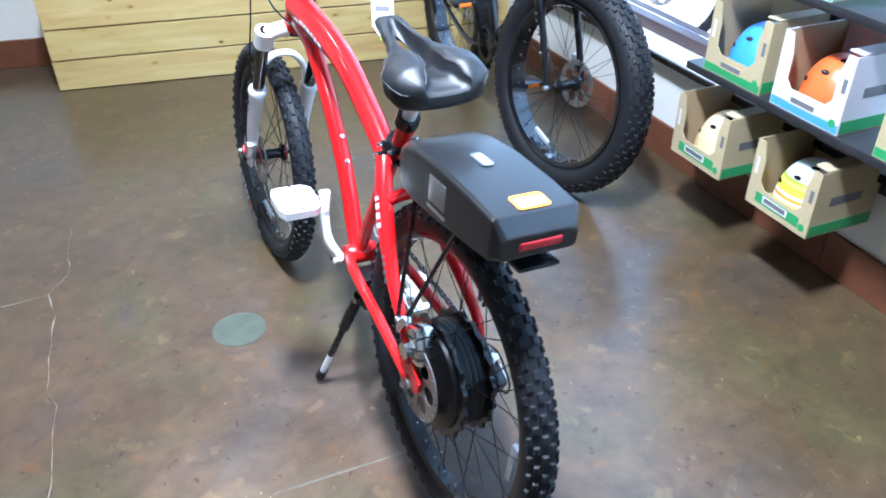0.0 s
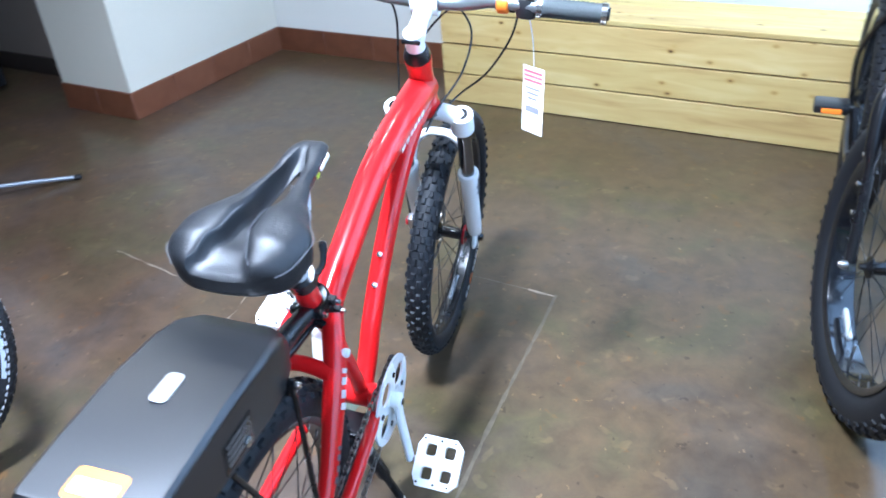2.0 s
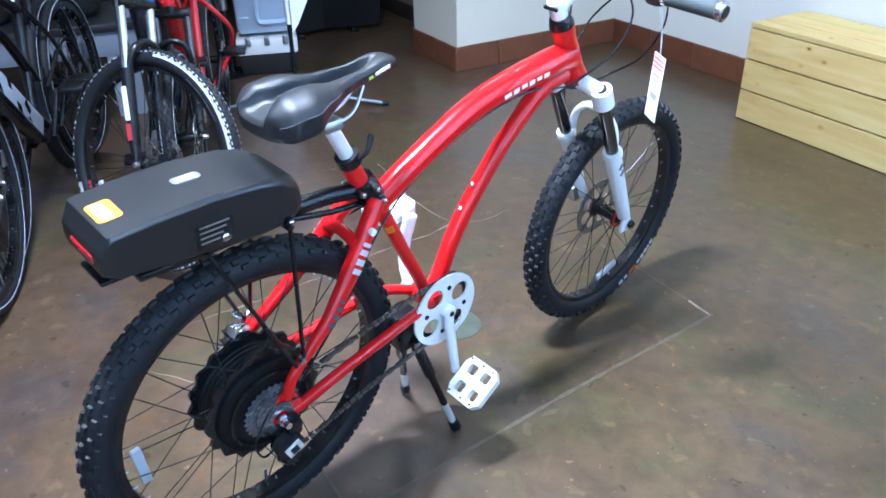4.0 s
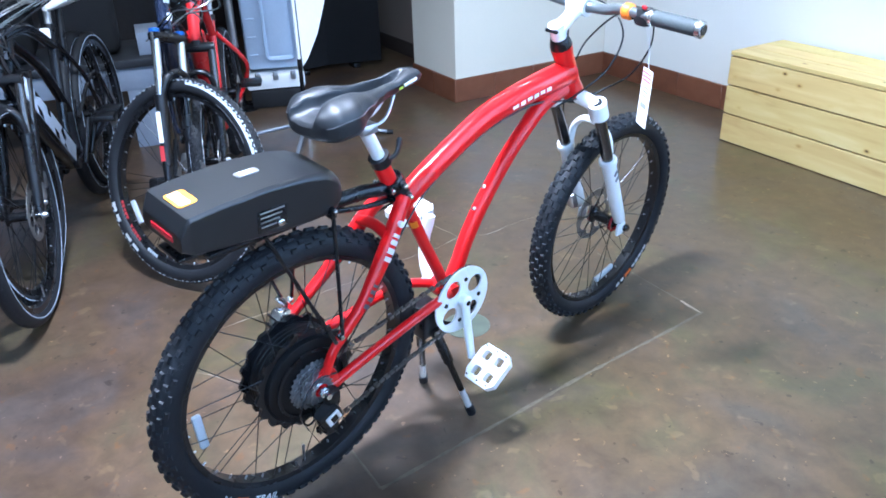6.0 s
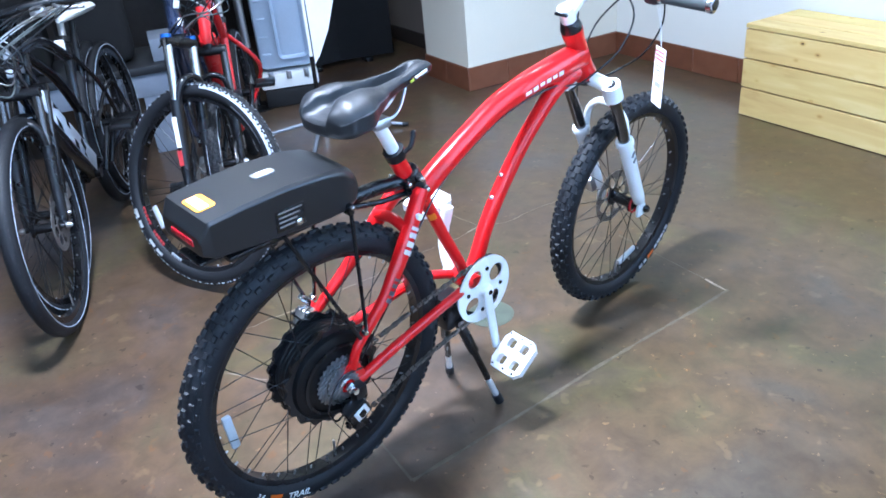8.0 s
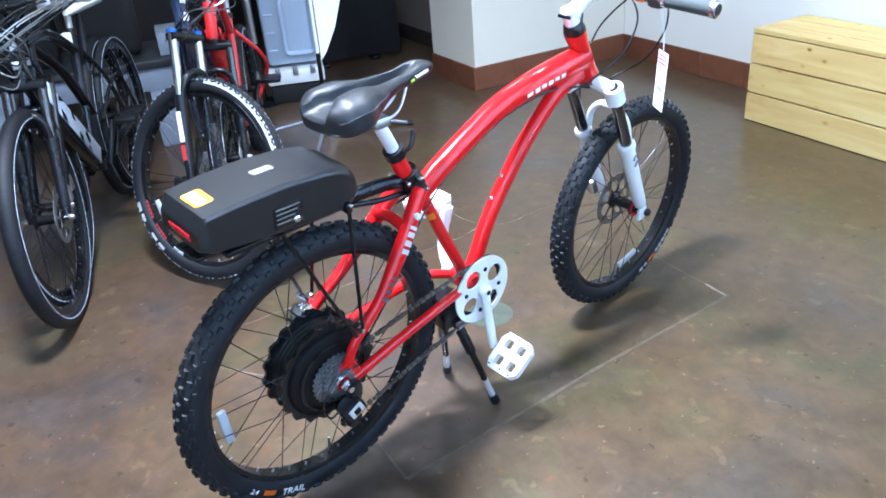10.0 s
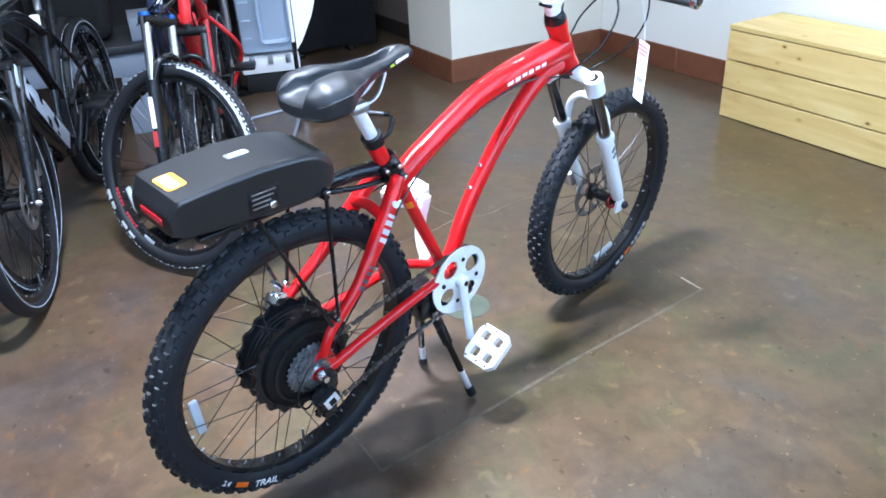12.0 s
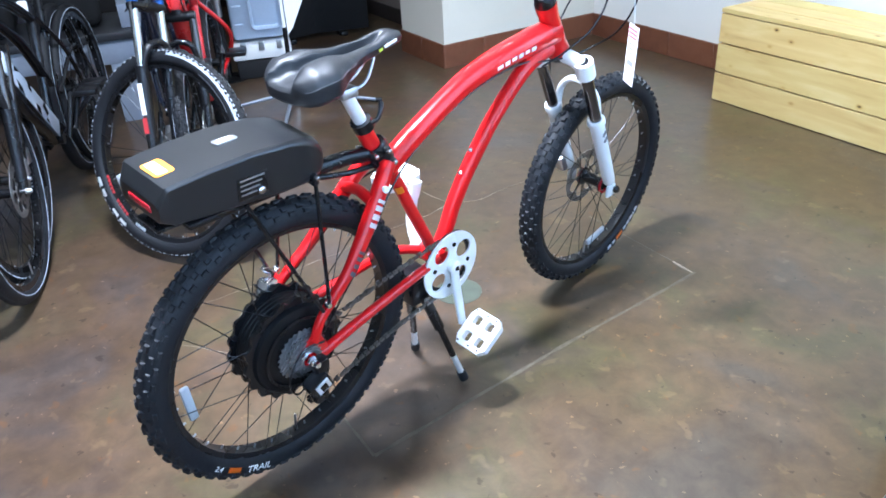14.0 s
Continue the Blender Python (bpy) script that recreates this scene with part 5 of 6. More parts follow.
part("frame_cable", tube([(0.012, 0.77, 0.762), (0.010, 0.66, 0.761), (0.010, 0.560, 0.744), (0.010, 0.475, 0.713), (0.010, 0.402, 0.677), (0.016, 0.335, 0.640), (0.046, 0.256, 0.604), (0.060, 0.205, 0.553), (0.072, 0.150, 0.494), (0.082, 0.08, 0.43), (0.084, 0.04, 0.385)], 0.0022, 6, smooth=8), BLACK, BIKE)
part("frame_cable", tube([(-0.012, 0.77, 0.762), (-0.010, 0.66, 0.760), (-0.010, 0.560, 0.743), (-0.010, 0.475, 0.712), (-0.010, 0.402, 0.676), (-0.016, 0.335, 0.640), (-0.046, 0.256, 0.604), (-0.060, 0.205, 0.553), (-0.076, 0.1, 0.455), (-0.078, 0.06, 0.42)], 0.0022, 6, smooth=8), BLACK, BIKE)

# price tag on a string
tag_m = BIKE.matrix_world @ Matrix.Translation((0.220, 0.838, 0.808)) @ pose(0, 0, 0, 0, -4, -37)
tag = thing("price_tag", tag_m, "white card price tag with a red heading, hung from the handlebar", "price tag")
part("card", block((0.058, 0.0012, 0.132), (0, 0, 0), 0.0005, seg=1), PAPER, tag)
for k in range(3):
    part("heading", block((0.050, 0.0006, 0.0052), (0, -0.0010, 0.056 - 0.0085 * k)), PINKINK, tag)
for k in range(3):
    part("print_line", block((0.040 - 0.008 * k, 0.0006, 0.004), (0, -0.0010, 0.024 - 0.010 * k)), PALEINK, tag)
part("price_print", block((0.036, 0.0006, 0.012), (0, -0.0010, -0.018)), PALEINK, tag)
part("string", tube([(0, 0, 0.062), (0.001, -0.006, 0.12), (0, -0.022, 0.182)], 0.0007, 5, smooth=4), PAPER, tag)
part("string", tube([(0, 0, 0.062), (0.004, -0.010, 0.12), (0.006, -0.030, 0.182)], 0.0007, 5, smooth=4), PAPER, tag)


# ---- the other bicycles ----
def heading(hx, hy):
    return math.degrees(math.atan2(-hx, hy))


def plain_bicycle(name, m, label, paint, R=0.36, sr=0.020, rows=SLICK_ROWS, steps=60, wb=1.08, steer=0.0, hole=None, flat=1.0, lift=0.0, suspension=True, fork_mat=None, stripe=None, swoop=False,
                  pack=None, rim_mat=None, stem_mat=None, bars=0.31, rimw=0.026, reflect=None, spokes=28, group="bicycles in the shop", reach=0.0, fenders=False, leg_mark=None, pedal_glow=False, saddle_mat=None, seat=0.80, rise=0.0, crank=(0.08, -0.15), bbz=0.285, cap_mat=None, seat_tag=None, stan_mat=None, beam=0.025, badge=None, tangle=0, dashes=0, rim_print=(), studs=0, post=0.11, stay_bulge=0.0, post_mat=None, print_and_sheen=()):
    b = thing(name, m, label, "bicycle", group)
    hole = hole or R - 2 * sr - 0.018
    ft = Vector((0, wb, R))
    hb = Vector((0, wb - 0.165 - reach, R + (R - 0.02) + 0.075 + rise))
    ht = hb + Vector((0, -0.055, 0.125))
    ax = (hb - ht).normalized()
    T = Matrix.Translation(ht) @ Matrix.Rotation(radians(steer), 4, -ax) @ Matrix.Translation(-ht)
    turn = T.to_3x3()
    bb = Vector((0, 0.43, bbz))
    st = Vector((0, 0.235 + (0.80 - seat) * 0.35, seat))
    wheel(b, (0, 0, R), R, sr, hole, rimw, 0.03, 0.045, rows, steps, spokes, None, 0.08, stripe, reflect, rim_mat, flat, dashes=dashes)
    fw = wheel(b, T @ ft, R, sr, hole, rimw, 0.025, 0.04, rows, steps, spokes, turn, 0.08, stripe, reflect, rim_mat, flat, dashes=dashes, rim_print=rim_print)
    for q0, q1, r0, r1, wm in print_and_sheen:
        sidewall_bar(fw, R, q0, q1, R - r0, R - r1, wm, (word_x(R, R - r0, sr, flat), word_x(R, R - r1, sr, flat)))
    fr = part("frame", tube([ht + ax * 0.045, ht.lerp(st, 0.5) + Vector((0, 0, 0.04 if swoop else 0.0)), st - Vector((0, -0.02, 0.06))], 0.019, 12, smooth=6), paint, b)
    part("head_tube", rod(ht, hb, 0.023, 16), paint, fr)
    part("down_tube", tube([hb - ax * 0.03, hb.lerp(bb, 0.5) + Vector((0, 0.02, -0.02)), bb], beam, 12, smooth=6), paint, fr)
    part("seat_tube", rod(st, bb, 0.0175, 12), paint, fr)
    part("bottom_bracket_shell", lathe([(0.022, -0.036), (0.022, 0.036)], 18, c=bb), BLACK, fr)
    for sd in (1, -1):
        part("seat_stay", tube([st + Vector((sd * 0.014, 0, -0.06)), Vector((sd * (0.03 + sr + stay_bulge), 0.13, R + 0.20 - stay_bulge * 0.6)), Vector((sd * 0.062, 0.0, R))], 0.0085 + stay_bulge * 0.03, 8, smooth=5), paint, fr)
        part("chain_stay", tube([bb + Vector((sd * 0.02, -0.01, 0)), Vector((sd * (0.02 + sr), 0.30, 0.30)), Vector((sd * 0.062, 0.0, R))], 0.010, 8, smooth=4), paint, fr)
    fm = fork_mat or BLACK
    fx = max(0.052, sr + 0.030)
    crown = hb + ax * 0.022

    def steered(bm):
        bm.transform(T)
        return bm

    dn = (ft - crown).normalized()
    if suspension:
        fk = part("fork", steered(join(rod(crown - X * (fx + 0.012), crown + X * (fx + 0.012), 0.018, 12), rod(hb, crown, 0.02, 12))), BLACK, b)
    else:
        half = [crown, crown + X * (fx * 0.6) + dn * 0.004, crown + X * fx + dn * 0.05, (crown + X * fx).lerp(ft + X * fx, 0.5), ft + X * fx + Vector((0, -0.012, 0))]
        fk = part("fork", steered(join(tube(half, [0.021] * 8 + [0.018] * 12 + [0.012] * 9, 12, smooth=7), tube(mirror_x(half), [0.021] * 8 + [0.018] * 12 + [0.012] * 9, 12, smooth=7), rod(hb, crown, 0.022, 12))), fm, b)
    for sd in (1, -1):
        a, e = crown + X * (sd * fx), ft + X * (sd * fx) + Vector((0, -0.012, 0))
        if suspension:
            part("stanchion", steered(rod(a - dn * 0.012, a.lerp(e, 0.5), 0.0145, 14)), stan_mat or CHROME, fk)
            part("lower_leg", steered(tube([a.lerp(e, 0.40), a.lerp(e, 0.42), a.lerp(e, 0.9), e + dn * 0.012], [0.021, 0.0195, 0.017, 0.013], 14)), fm, fk)
            if leg_mark:
                part("leg_mark", steered(block((0.002, 0.018, 0.10), a.lerp(e, 0.62) + Vector((sd * 0.0185, 0, 0)), 0, rot=Euler((radians(20), 0, 0)).to_matrix())), leg_mark, fk)
                part("leg_mark", steered(block((0.002, 0.018, 0.05), a.lerp(e, 0.8) + Vector((sd * 0.0175, 0, 0)), 0, rot=Euler((radians(20), 0, 0)).to_matrix())), DULLRED, fk)
            if cap_mat:
                part("crown_cap", steered(rod(a - dn * 0.010, a - dn * 0.022, 0.018, 14)), cap_mat, fk)
        for k in range(studs):
            part("fork_stud", steered(lathe([(0.0055, sd * 0.010), (0.0055, sd * 0.0175), (0.003, sd * 0.019)], 10, c=a.lerp(e, 0.40 + 0.16 * k))), CHROME, fk)
        part("axle_end", steered(lathe([(0.009, sd * (fx + 0.008)), (0.010, sd * (fx + 0.018)), (0.006, sd * (fx + 0.026))], 12, c=ft)), ALLOY, fk)
    if suspension:
        a0 = crown.lerp(ft, 0.42)
        part("fork_arch", steered(tube([a0 - X * fx, a0 + Vector((-fx * 0.8, 0.0, 0.068)), a0 + Vector((0, 0, 0.090)), a0 + Vector((fx * 0.8, 0, 0.068)), a0 + X * fx], 0.011, 10, smooth=5)), fm, fk)
    part("front_caliper", steered(block((0.03, 0.03, 0.055), ft + Vector((-fx - 0.004, -0.06, 0.055)), 0.008)), ALLOY, fk)
    bc = ht - ax * 0.075 + Vector((0, 0.07, 0.02))
    sm = part("stem", steered(join(rod(ht, ht - ax * 0.085, 0.019, 14), rod(ht - ax * 0.070, bc, 0.0155, 12), rod(bc - X * 0.022, bc + X * 0.022, 0.02, 14))), stem_mat or BLACK, b)
    ends = [bc + Vector((sd * bars, -0.05, 0.02)) for sd in (-1, 1)]
    hbm = part("handlebar", steered(tube([ends[0], bc + Vector((-0.12, -0.01, 0.018)), bc, bc + Vector((0.12, -0.01, 0.018)), ends[1]], 0.0125, 10, smooth=5)), BLACK, b)
    for sd, e in zip((-1, 1), ends):
        part("grip", steered(rod(e - X * (sd * 0.115), e + X * (sd * 0.004), 0.0165, 12)), GRIP, hbm)
        part("brake_lever", steered(tube([e + Vector((-sd * 0.15, 0.02, 0)), e + Vector((-sd * 0.12, 0.055, -0.015)), e + Vector((-sd * 0.05, 0.055, -0.02))], 0.006, 8, smooth=4)), ALLOY, hbm)
        part("control_cable", steered(tube([e + Vector((-sd * 0.15, 0.03, 0)), bc + Vector((sd * 0.07, 0.11, -0.02)), bc + Vector((sd * 0.03, 0.06, -0.16)), hb + Vector((sd * 0.03, -0.02, -0.02))], 0.0025, 6, smooth=8)), BLACK, hbm)
    if badge:
        for k in range(2):
            part("head_badge", steered(block((0.022, 0.006, 0.026), ht.lerp(hb, 0.28 + 0.42 * k) + Vector((0, 0.0235, 0.008)), 0.002)), badge, fr)
    for k in range(tangle):
        sd = -1 if k % 2 else 1
        q = 0.03 + 0.014 * k
        part("control_cable", steered(tube([bc + Vector((sd * (0.10 + q), 0.02, 0.01)), bc + Vector((sd * 0.08, 0.10 + q, 0.05 - q)), bc + Vector((-sd * 0.05, 0.12 + q, -0.04 - q)), hb + Vector((-sd * 0.03, 0.04, 0.06)), hb + Vector((-sd * 0.02, -0.06, -0.05))], 0.0026, 6, smooth=8)), (ALLOY, BLACK, GRIP)[k % 3], hbm)
    if tangle:
        for sd in (-1, 1):
            part("shifter_pod", steered(block((0.045, 0.035, 0.030), bc + Vector((sd * 0.13, 0.012, 0.0)), 0.008)), ALLOY, hbm)
    part("seat_post", rod(st, st + Vector((0, -0.345 * post, post)), 0.0136, 12), post_mat or ALLOY, b)
    part("seat_clamp", rod(st + Vector((0, 0.003, -0.008)), st + Vector((0, -0.006, 0.014)), 0.022, 14), BLACK, b)
    if seat_tag:
        part("seat_tag", block((0.035, 0.02, 0.055), st + Vector((0.012, 0.022, -0.02)), 0.005), seat_tag, b)
    sc = st + Vector((0, -0.345 * post - 0.007, post + 0.015))
    sad = bmesh.new()
    sweep(sad, [sc + Vector((0, y, z)) for y, z in ((-0.115, 0.0), (-0.10, 0.012), (-0.04, 0.016), (0.03, 0.010), (0.11, 0.010), (0.15, 0.006))], [0.012, 0.026, 0.03, 0.024, 0.018, 0.008], 12, ry=[0.045, 0.078, 0.07, 0.035, 0.024, 0.010])
    part("saddle", sad, saddle_mat or VINYL, b)
    cr = part("chainring", gear(0.072, 34, 0.004, 0.05, 0.052), BLACK, b, at=Matrix.Translation(bb))
    for sd in (1, -1):
        e = bb + Vector((sd * 0.085, sd * crank[0], sd * crank[1]))
        arm = part("crank_arm", rod(bb + X * (sd * 0.055), e, 0.0105, 10), BLACK, b)
        pd = part("pedal", block((0.09, 0.085, 0.022), e + X * (sd * 0.055), 0.006), BLACK, b)
        for yy in (-0.0435, 0.0435) if pedal_glow else ():
            part("pedal_reflector", block((0.05, 0.004, 0.014), e + Vector((sd * 0.055, yy, 0)), 0.001), ORANGE, pd)
    if pack:
        dirn = (bb - hb).normalized()
        pk = part("battery_pack", block((0.060, 0.53, 0.088), hb.lerp(bb, 0.575) + Vector((0, -0.012, 0.022)), 0.014, rot=Matrix((X, dirn, X.cross(dirn))).transposed()), BLACK, b, "black battery with a silver side panel")
        for sd in (1, -1):
            part("side_panel", block((0.003, 0.52, 0.066), hb.lerp(bb, 0.575) + Vector((sd * 0.0310, -0.012, 0.022)), 0.001, rot=Matrix((X, dirn, X.cross(dirn))).transposed()), pack, pk)
            face = Matrix.Translation(hb.lerp(bb, 0.575) + Vector((sd * 0.0331, -0.012, 0.022))) @ Matrix((X.cross(dirn), dirn, X)).transposed().to_4x4()
            for outline in ([(-0.033, -0.17), (-0.012, -0.17), (-0.033, -0.12)], [(0.008, -0.15), (0.033, -0.13), (0.033, -0.08), (0.012, -0.105)], [(-0.033, -0.06), (-0.010, -0.045), (-0.010, -0.015), (-0.033, -0.03)],
                            [(0.010, 0.02), (0.033, 0.035), (0.033, 0.075), (0.010, 0.06)], [(-0.033, 0.10), (-0.008, 0.085), (0.012, 0.13), (-0.010, 0.145)], [(0.016, 0.13), (0.030, 0.12), (0.030, 0.16)]):
                part("panel_mark", plate(outline, [], 0.0008, face), BLACKPAINT, pk)
    return b


def word_x(R, r, sr, flat):
    """How far the tyre's wall stands out at a radius."""
    rc = R - sr - 0.004
    return flat * math.sqrt(max(0.0, sr * sr - (r - rc) ** 2)) + 0.0012


def placed(front_xy, hx, hy, wb, lean=0.0):
    h = Vector((hx, hy)).normalized()
    return pose(front_xy[0] - wb * h.x, front_xy[1] - wb * h.y, 0.0, 0, lean, heading(h.x, h.y))


GREYFORK = mat("pearl_grey_paint", (0.50, 0.53, 0.58), 0.3, 0.3, 0.06)
BLUEBLACK = mat("blue_black_paint", (0.015, 0.022, 0.05), 0.25, 0.2, 0.15, 200, 0.02, 0.6)
BLACKPAINT = mat("black_gloss_paint", (0.006, 0.006, 0.008), 0.22, 0.1, 0.2, 200, 0.02, 0.5)
PANELSILVER = mat("pale_silver_panel", (0.60, 0.66, 0.76), 0.35, 0.0, 0.05)
DULLRED = mat("dull_red_print", (0.38, 0.03, 0.035), 0.5, 0, 0.1)
CAPBLUE = mat("blue_anodised_cap", (0.03, 0.10, 0.34), 0.3, 0.6, 0.1)
DARKRED = mat("red_frame_paint", (0.50, 0.012, 0.015), 0.26, 0.0, 0.08, 200, 0.02, 0.7)

RIMGLOSS = mat("gloss_black_rim", (0.012, 0.013, 0.016), 0.16, 0.5, 0.1, 200, 0.02, 0.8)
# fat-tyred bicycle beside the window wall
plain_bicycle("fat_tyre_bicycle", placed((0.80, 1.245), 0.098, -0.995, 1.02), "matt black fat-tyred bicycle with knobby tyres, parked by the window", BLACKPAINT,
              R=0.368, sr=0.047, rows=FAT_ROWS, steps=52, wb=1.02, hole=0.262, flat=1.05, suspension=False, steer=14, rise=-0.035, crank=(-0.03, 0.172), bbz=0.32, beam=0.037, pedal_glow=True, rimw=0.075, reflect=[(-110, 0.0)], spokes=32, studs=3, rim_mat=RIMGLOSS)
# bicycles parked in a row on the other side
plain_bicycle("city_bicycle", placed((-1.185, -0.415), 0.94, -0.33, 1.08), "black electric city bicycle with a silver battery panel", BLACKPAINT, R=0.351, sr=0.0235, wb=1.08, steer=1,
              pack=PANELSILVER, stripe=(PANELSILVER, 0.0010, -0.25), fork_mat=BLACK, stan_mat=DARKCHROME, steps=90, seat=0.76, seat_tag=PAPER, badge=GREYFORK, tangle=9)
# the trail tyre's long pale arc paints its stripe only where light catches it
plain_bicycle("trail_bicycle", placed((-1.174, 0.117), 0.97, -0.22, 1.10), "blue-black trail bicycle with grey fork legs, front wheel turned aside", BLUEBLACK, R=0.347, sr=0.026, rows=XC_ROWS, steps=80, wb=1.10,
              steer=48, hole=0.281, fork_mat=BLACK, cap_mat=CAPBLUE, stripe=(GREYFORK, 0.0015, 0.74), dashes=120, rim_print=((-152, -138, DULLRED), (-134, -120, DULLRED), (-112, -102, GREYFORK)), stem_mat=BLACK, leg_mark=WHITE, rimw=0.028, reflect=[(-140, 0.0)], rise=0.07, badge=WHITE, tangle=4,
              print_and_sheen=((-8, 96, 0.022, 0.013, PANELSILVER), (-152, -146, 0.036, 0.022, WHITE), (-144, -139, 0.036, 0.022, WHITE), (-130, -124, 0.036, 0.024, WHITE), (-122, -116, 0.036, 0.024, WHITE), (40, 70, 0.040, 0.0375, GREYFORK)))
plain_bicycle("red_bicycle", placed((-1.445, 0.245), 0.93, -0.37, 0.95), "red-framed bicycle parked in the row", DARKRED, R=0.305, sr=0.022, rows=XC_ROWS, steps=70, wb=0.95, steer=0, swoop=True,
              stripe=GREYFORK, rise=0.05, seat=0.70, suspension=True, stan_mat=DARKCHROME, tangle=3, beam=0.034, stay_bulge=0.06, bars=0.22)
# the white seat stands in for a white handlebar stem
plain_bicycle("city_bicycle", placed((-1.33, -0.40), 0.921, -0.39, 1.04), "black city bicycle, white seat on a long post standing in for a stem", BLACKPAINT, R=0.338, sr=0.019, wb=1.04, steer=0, stan_mat=DARKCHROME, steps=60,
              tangle=6, badge=GREYFORK, seat=0.47, post=0.345, post_mat=BLACK, saddle_mat=WHITE, stripe=(PANELSILVER, 0.0016, 0.15), bars=0.20, reach=0.03)

# ---- helmet rack by the windows ----
RACK_M = Matrix.Translation(S0) @ Matrix((EDIR, GDIR, Vector((0, 0, 1)))).transposed().to_4x4()
hrack = thing("helmet_rack", RACK_M, "black laminate shelf rack full of boxed helmets", "shelf rack")
part("shelf", block((1.25, 0.235, 0.024), (0.615, 0.125, 0.518), 0.003), SHELFBLACK, hrack)
for s in (0.116, 0.466):
    part("bracket_plate", block((0.20, 0.17, 0.010), (s, 0.157, 0.2305), 0.002), SHELFBLACK, hrack)
part("shelf", block((1.15, 0.235, 0.024), (0.68, 0.125, 0.815), 0.003), SHELFBLACK, hrack)
part("back_panel", block((1.10, 0.008, 0.20), (0.69, 0.2375, 0.421), 0.001), SHELFBLACK, hrack)
for s in (0.30, 1.20):
    part("upright", block((0.03, 0.028, 0.95), (s, 0.2185, 0.785), 0.003), SHELFBLACK, hrack)


def carton(s, d, z, w, depth, h, face, band, inside, label, front_band):
    m = RACK_M @ Matrix.Translation((s + w / 2, d, z))
    b = thing("helmet_box", m, label, "box", "helmet boxes on the rack")
    t = 0.003
    part("bottom_panel", block((w, depth, t), (0, depth / 2, t / 2)), inside, b)
    part("back_panel", block((w - 2 * t, t, h - t), (0, depth - t / 2, h / 2 + t / 2)), face, b)
    for sd in (-1, 1):
        side = part("side_panel", block((t, depth, h - t), (sd * (w / 2 - t / 2), depth / 2, h / 2 + t / 2)), face, b)
        part("print_band", block((0.0008, depth - 0.004, 0.032), (sd * (w / 2 + 0.0003), depth / 2, 0.02)), GREENINK, side)
        part("print_bar", block((0.0008, depth * 0.5, 0.026), (sd * (w / 2 + 0.0003), depth * 0.48, h * 0.52)), INK, side)
        part("liner", block((0.0012, depth - 2 * t, h - 2 * t), (sd * (w / 2 - t - 0.0008), depth / 2, h / 2 + t / 2)), inside, side)
    lip = h * 0.30
    jam = 0.040
    o = [(-w / 2, 0), (w / 2, 0), (w / 2, h), (w / 2 - jam * 0.7, h), (w / 2 - jam, h * 0.72), (w / 2 - jam, lip + 0.02)]
    o += [(w / 2 - jam - 0.02, lip), (-w / 2 + jam + 0.02, lip), (-w / 2 + jam, lip + 0.02), (-w / 2 + jam, h * 0.72), (-w / 2 + jam * 0.7, h), (-w / 2, h)]
    fr = part("front_panel", plate(o, [], t, Matrix(((1, 0, 0, 0), (0, 0, 1, -t), (0, 1, 0, 0), (0, 0, 0, 1)))), face, b)
    part("print_band", block((w * 0.70 if front_band else w - 0.004, 0.0008, lip * 0.5 if front_band else 0.022), (0 if front_band else 0, -t - 0.0004, lip * 0.55 if front_band else 0.014)), band, fr)
    part("print_field", block((w * 0.40, 0.0008, lip * 0.36), (-w * 0.03, -t - 0.0011, lip * 0.58)), CARDWHITE if front_band else face, fr)
    part("print_bar", block((w * 0.34, 0.0008, lip * 0.22), (-w * 0.03, -t - 0.0019, lip * 0.60)), INK, fr)
    part("print_bar", block((0.012, 0.0008, 0.036), (w / 2 - 0.016, -t - 0.0004, h * 0.62)), INK, fr)
    part("print_bar", block((0.010, 0.0008, 0.05), (-w / 2 + 0.016, -t - 0.0004, h * 0.62)), CARDWHITE, fr)
    part("print_mark", lathe([(0.011, 0), (0.011, 0.0008)], 14), GREENINK, fr, at=Matrix.Translation((w / 2 - 0.022, -t - 0.0002, lip * 0.42)) @ pose(0, 0, 0, 0, 0, -90))
    part("top_flap", block((0.045, depth * 0.9, t), (w / 2 - 0.024, depth * 0.52, h + t)), face, b)
    return b


def helmet_shell():
    bm = bmesh.new()
    n, k = 28, 12
    rows = []
    for i in range(k):
        a = radians(-12 + 102 * i / (k - 1))
        row = []
        for j in range(n):
            q = 2 * math.pi * j / n
            r = math.cos(a) ** 0.85 if a < radians(89) else 0.02
            dent = 1 - 0.02 * (0.5 + 0.5 * math.cos(6 * q)) * math.cos(a)
            row.append(bm.verts.new((0.096 * r * dent * math.cos(q), 0.102 * r * dent * math.sin(q), 0.122 * math.sin(a))))
        rows.append(row)
    for u, v in zip(rows, rows[1:]):
        for j in range(n):
            bm.faces.new((u[j], u[(j + 1) % n], v[(j + 1) % n], v[j]))
    bm.faces.new(rows[-1])
    bm.faces.new(rows[0][::-1])
    bmesh.ops.recalc_face_normals(bm, faces=bm.faces[:])
    return bm


